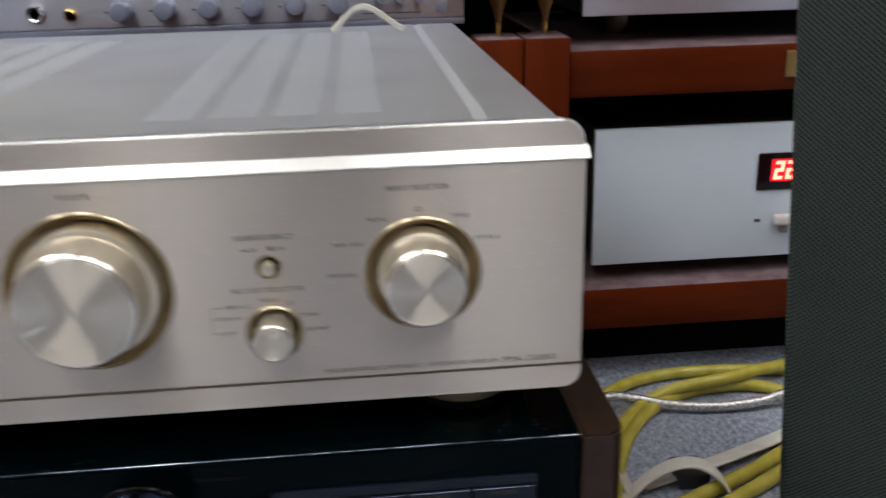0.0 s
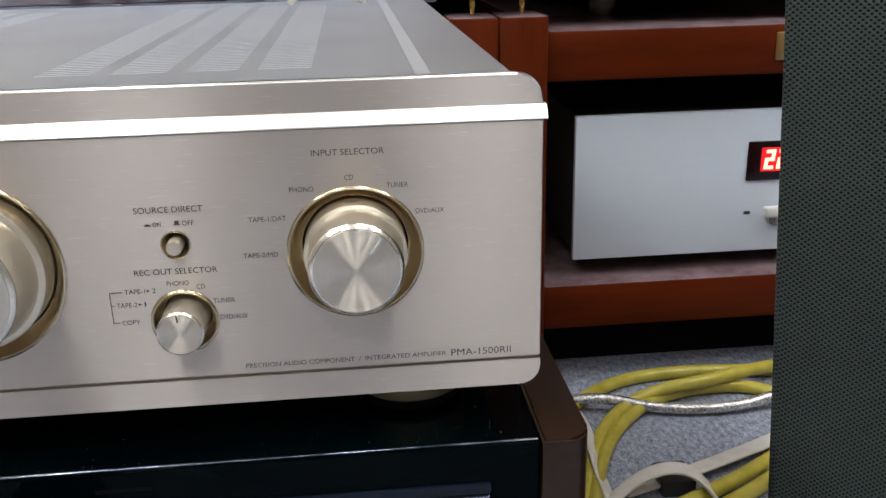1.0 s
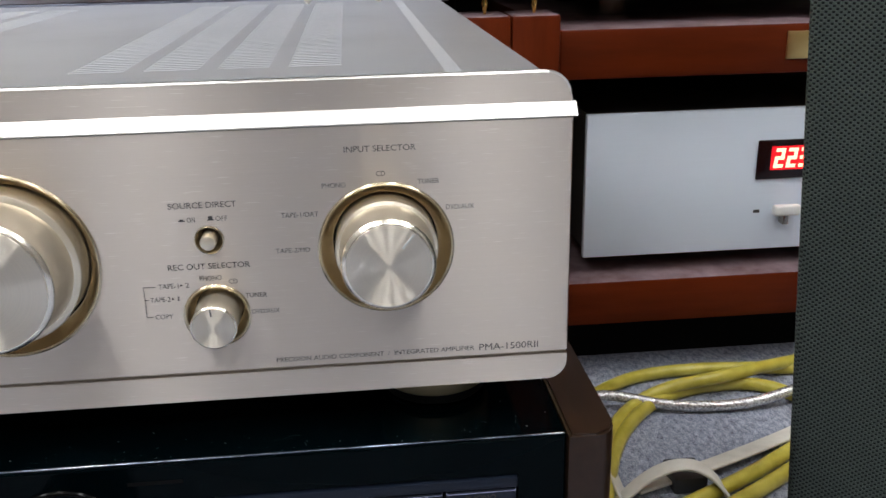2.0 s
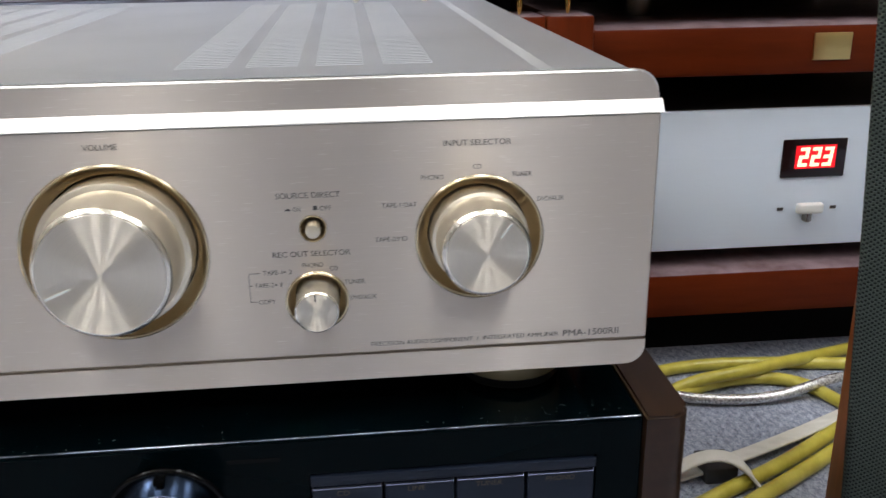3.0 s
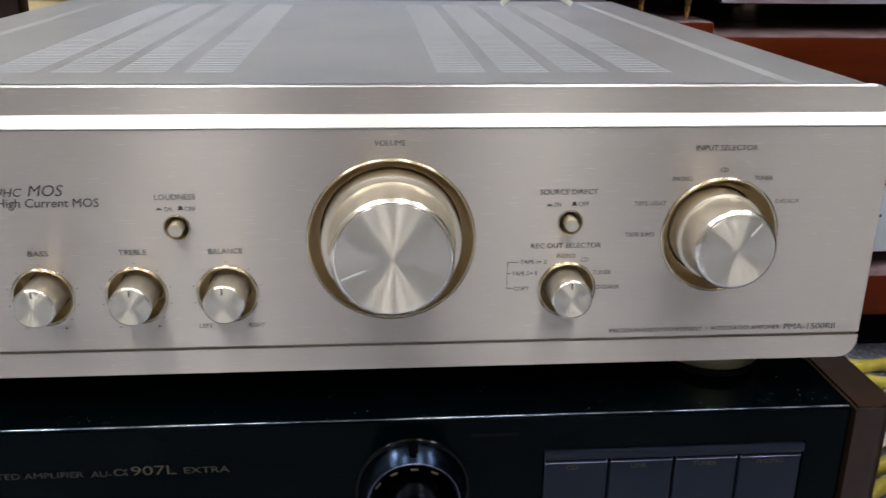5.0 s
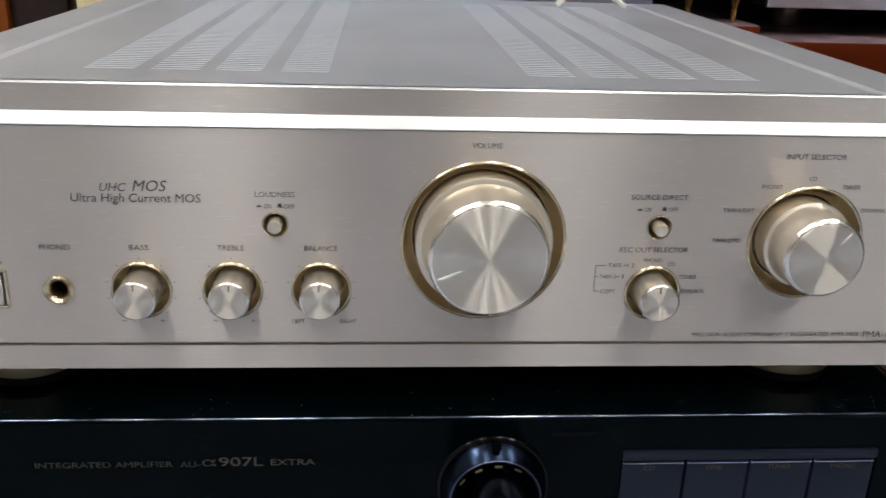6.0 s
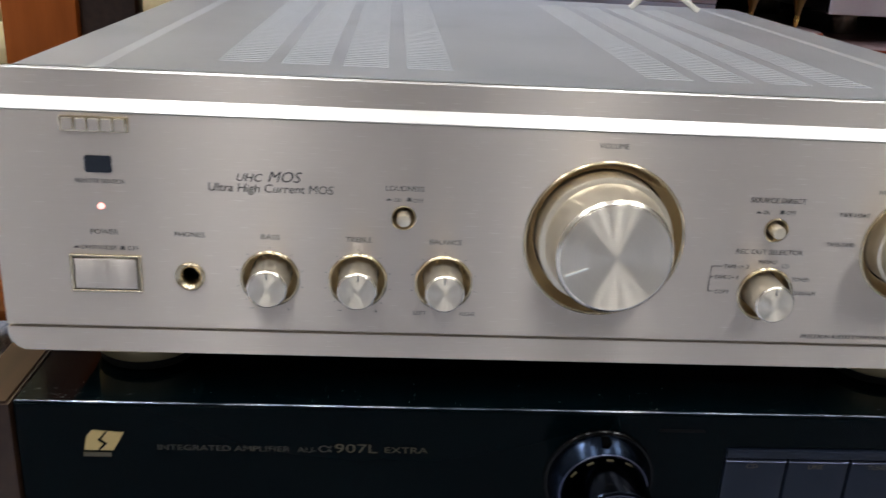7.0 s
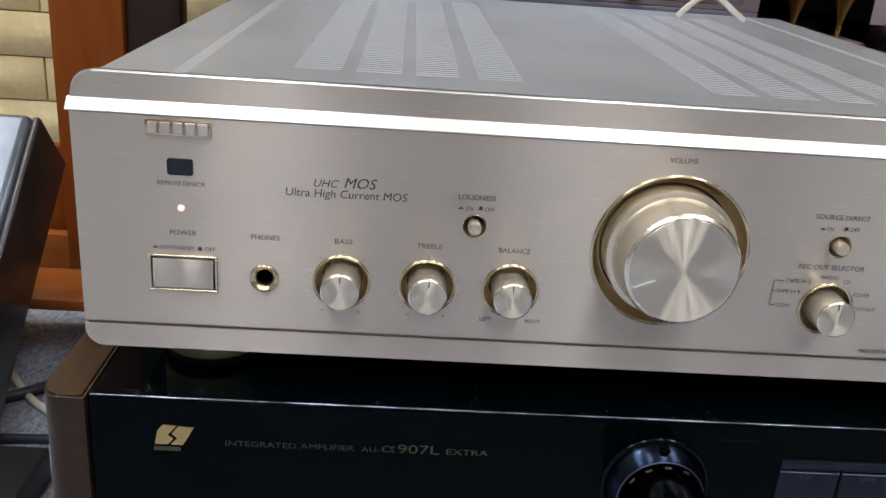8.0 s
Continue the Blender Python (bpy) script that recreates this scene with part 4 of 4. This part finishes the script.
part("bottom_board", box(-0.95, -0.2520, 0.455, 0.5340, 0.0510, 0.0625, 0.002), ORANGE_FLAT, frame_l, "glossy low board")
part("cross_beam", box(-0.95, -0.2520, 0.6005, 0.6170, 0.0, 0.0733, 0.002), ORANGE_FLAT, frame_l)
part("low_back_board", box(-0.95, -0.4373, 0.632, 0.648, 0.0, 0.165, 0.002), ORANGE_WOOD, frame_l)
for x in (-0.93, -0.28):
    part("foot", box(x - 0.015, x + 0.015, 0.47, 0.53, 0, 0.0508), DARK_INSIDE, frame_l)

unit = thing("tilted_grey_case", "blue-grey metal case leaning at a slant on the carpet", "case", (-0.559, 0.305, 0))
SLANT = radians(42)
for nm, bmx, mt, lb in (("shell", box(-0.155, 0.148, 0.0, 0.276, 0.0, 0.080, 0.008, 4), GREY_CASE, ""), ("end_cap", box(0.1482, 0.155, 0.002, 0.274, 0.002, 0.078, 0.003, 3), SHADED_END, "dark end face with its brown reflection put into the colour")):
    slab = part(nm, bmx, mt, unit, lb)
    slab.rotation_euler = (SLANT, 0, 0)
    slab.location = (0, -0.012, 0.0015)

tagged(part("black_box", box(-0.445, -0.346, 0.11, 0.262, 0.0, 0.030, 0.003), RUBBER), "small black box on the carpet", "box")
tagged(tube("ivory_cable", [(-0.484, 0.485, 0.003), (-0.455, 0.435, 0.0035), (-0.426, 0.396, 0.0035), (-0.404, 0.369, 0.0035), (-0.371, 0.342, 0.0035), (-0.319, 0.323, 0.0035), (-0.281, 0.313, 0.0035)], 0.0034, IVORY), "ivory cable on the carpet", "cable")
tagged(tube("navy_cable", [(-0.529, 0.344, 0.005), (-0.442, 0.359, 0.005), (-0.403, 0.384, 0.005), (-0.377, 0.424, 0.006), (-0.333, 0.465, 0.006), (-0.275, 0.475, 0.006)], 0.0055, NAVY), "thick navy cable on the carpet", "cable", "navy cables")
tagged(tube("navy_cable", [(-0.531, 0.294, 0.004), (-0.435, 0.308, 0.004), (-0.377, 0.310, 0.004), (-0.310, 0.313, 0.004), (-0.261, 0.323, 0.004)], 0.0042, NAVY), "navy cable on the carpet", "cable", "navy cables")

# ---- cables at the east side ----
def coil(points, r, name="yellow_cable", mat=YELLOW, label="yellow cable looped on the carpet", category="cable", group="yellow cables"):
    return tagged(tube(name, points, r, mat), label, category, group)


R = 0.0062
coil([(0.259, 0.331, R), (0.321, 0.405, R), (0.354, 0.441, R), (0.400, 0.468, R), (0.458, 0.473, R), (0.513, 0.467, R), (0.556, 0.461, R), (0.632, 0.448, R)], R)
coil([(0.289, 0.225, R), (0.320, 0.308, R), (0.340, 0.360, R), (0.369, 0.401, R), (0.399, 0.422, 0.010), (0.431, 0.427, 0.0165), (0.466, 0.427, 0.0185), (0.514, 0.445, 0.019), (0.575, 0.477, R), (0.641, 0.500, R)], R)
coil([(0.297, 0.215, R), (0.327, 0.307, R), (0.348, 0.354, R), (0.380, 0.397, R), (0.413, 0.424, R), (0.451, 0.437, R), (0.495, 0.439, R), (0.523, 0.425, R), (0.537, 0.399, R), (0.554, 0.333, R)], R)
coil([(0.299, 0.215, R), (0.370, 0.257, R), (0.402, 0.272, R), (0.431, 0.287, R), (0.472, 0.311, R), (0.519, 0.343, R), (0.574, 0.380, R)], R)
coil([(0.329, 0.205, R), (0.404, 0.252, R), (0.426, 0.264, R), (0.460, 0.285, R), (0.505, 0.313, R), (0.564, 0.354, R)], R)
coil([(0.259, 0.436, 0.006), (0.328, 0.425, 0.006), (0.353, 0.419, 0.018), (0.392, 0.409, 0.008), (0.431, 0.400, 0.006), (0.478, 0.397, 0.006), (0.517, 0.402, 0.012), (0.562, 0.416, 0.018), (0.622, 0.427, 0.008)], 0.0050, "braided_cable", BRAID, "clear-jacketed silver braided cable on the carpet", "cable", "braided cables")
tagged(tube("flat_ivory_cable", [(0.323, 0.457, 0.010, 70), (0.335, 0.388, 0.016, 60), (0.334, 0.355, 0.014, 50), (0.330, 0.319, 0.010, 50), (0.329, 0.289, 0.007, 50), (0.330, 0.247, 0.005, 50)], 0.002, IVORY, None, "", (0.0050, 0.0014)), "flat ivory cable beside the black amplifier", "cable", "flat ivory cables")
tagged(tube("flat_ivory_cable", [(0.314, 0.259, 0.004, 60), (0.338, 0.278, 0.012, 70), (0.358, 0.284, 0.021, 80), (0.380, 0.285, 0.0255, 85), (0.397, 0.278, 0.023, 80), (0.406, 0.271, 0.012, 60), (0.410, 0.260, 0.003, 40)], 0.002, IVORY, None, "", (0.0055, 0.0015)), "flat ivory cable arching off the carpet", "cable", "flat ivory cables")
tagged(tube("flat_ivory_cable", [(0.343, 0.287, 0.003, 75), (0.385, 0.298, 0.006, 75), (0.416, 0.307, 0.008, 75), (0.451, 0.321, 0.009, 75), (0.487, 0.337, 0.009, 75), (0.528, 0.360, 0.007, 75), (0.593, 0.396, 0.004, 60)], 0.002, IVORY, None, "", (0.0082, 0.0015)), "broad flat ivory cable lying on the carpet", "cable", "flat ivory cables")
tagged(part("plug_block", box(0.372, 0.399, 0.280, 0.310, 0.0, 0.014, 0.002), SILVER_SIDE), "small black plug on the carpet", "plug")

# ---- loudspeaker ----
spk = thing("loudspeaker", "orange-brown wooden loudspeaker with a dark cloth grille", "loudspeaker", (0.314, 0.028, 0))
TURN_IN = math.degrees(math.atan2(0.180, 0.114)) - 90
spk.rotation_euler = (0, 0, radians(TURN_IN))


DEPTH = 0.213


def flared(bm, width):
    """Sides that spread towards the top, more at the front than at the back."""
    for v in bm.verts:
        v.co.x += (2 * v.co.x / width - 1) * (v.co.z - 0.30) * 0.065 * (1 - v.co.y / DEPTH)
    return bm


part("cabinet", flared(box(0.001, 0.228, 0.014, DEPTH, 0.0, 0.62, 0.003), 0.229), VENEER, spk, "orange-brown veneered cabinet")
part("grille", flared(box(0.0, 0.229, 0.0, 0.0135, 0.012, 0.615, 0.0055, 4), 0.229), CLOTH, spk, "dark grey-green perforated cloth grille")

# ---- stone facing of the wall ----
brick_kinds = []
for k in range(6):
    bm = bmesh.new()
    rn = random.Random(20 + k)
    nx, nz, w, h = 7, 3, 0.317, 0.0578
    grid = [[bm.verts.new((-w / 2 + w * i / nx, -(0.016 + rn.uniform(-0.004, 0.004)) if 0 < i < nx and 0 < j < nz else -0.009, -h / 2 + h * j / nz)) for i in range(nx + 1)] for j in range(nz + 1)]
    for j in range(nz):
        for i in range(nx):
            bm.faces.new((grid[j][i], grid[j][i + 1], grid[j + 1][i + 1], grid[j + 1][i]))
    rim = [grid[0][i] for i in range(nx + 1)] + [grid[j][nx] for j in range(1, nz + 1)] + [grid[nz][i] for i in range(nx - 1, -1, -1)] + [grid[j][0] for j in range(nz - 1, 0, -1)]
    back = [bm.verts.new((v.co.x, 0.0, v.co.z)) for v in rim]
    for n in range(len(rim)):
        bm.faces.new((rim[n], back[n], back[(n + 1) % len(rim)], rim[(n + 1) % len(rim)]))
    brick_kinds.append(mesh_of("brick", bm, BRICK))
rn = random.Random(3)
for row in range(18):
    for col in range(7):
        ob = new("brick", brick_kinds[rn.randrange(6)])
        ob.location = (-1.70 + col * 0.32 + (0.17 if row % 2 else 0.0), WALL_Y - 0.0005, 0.059 + row * 0.0600)
        ob.parent = wall_north
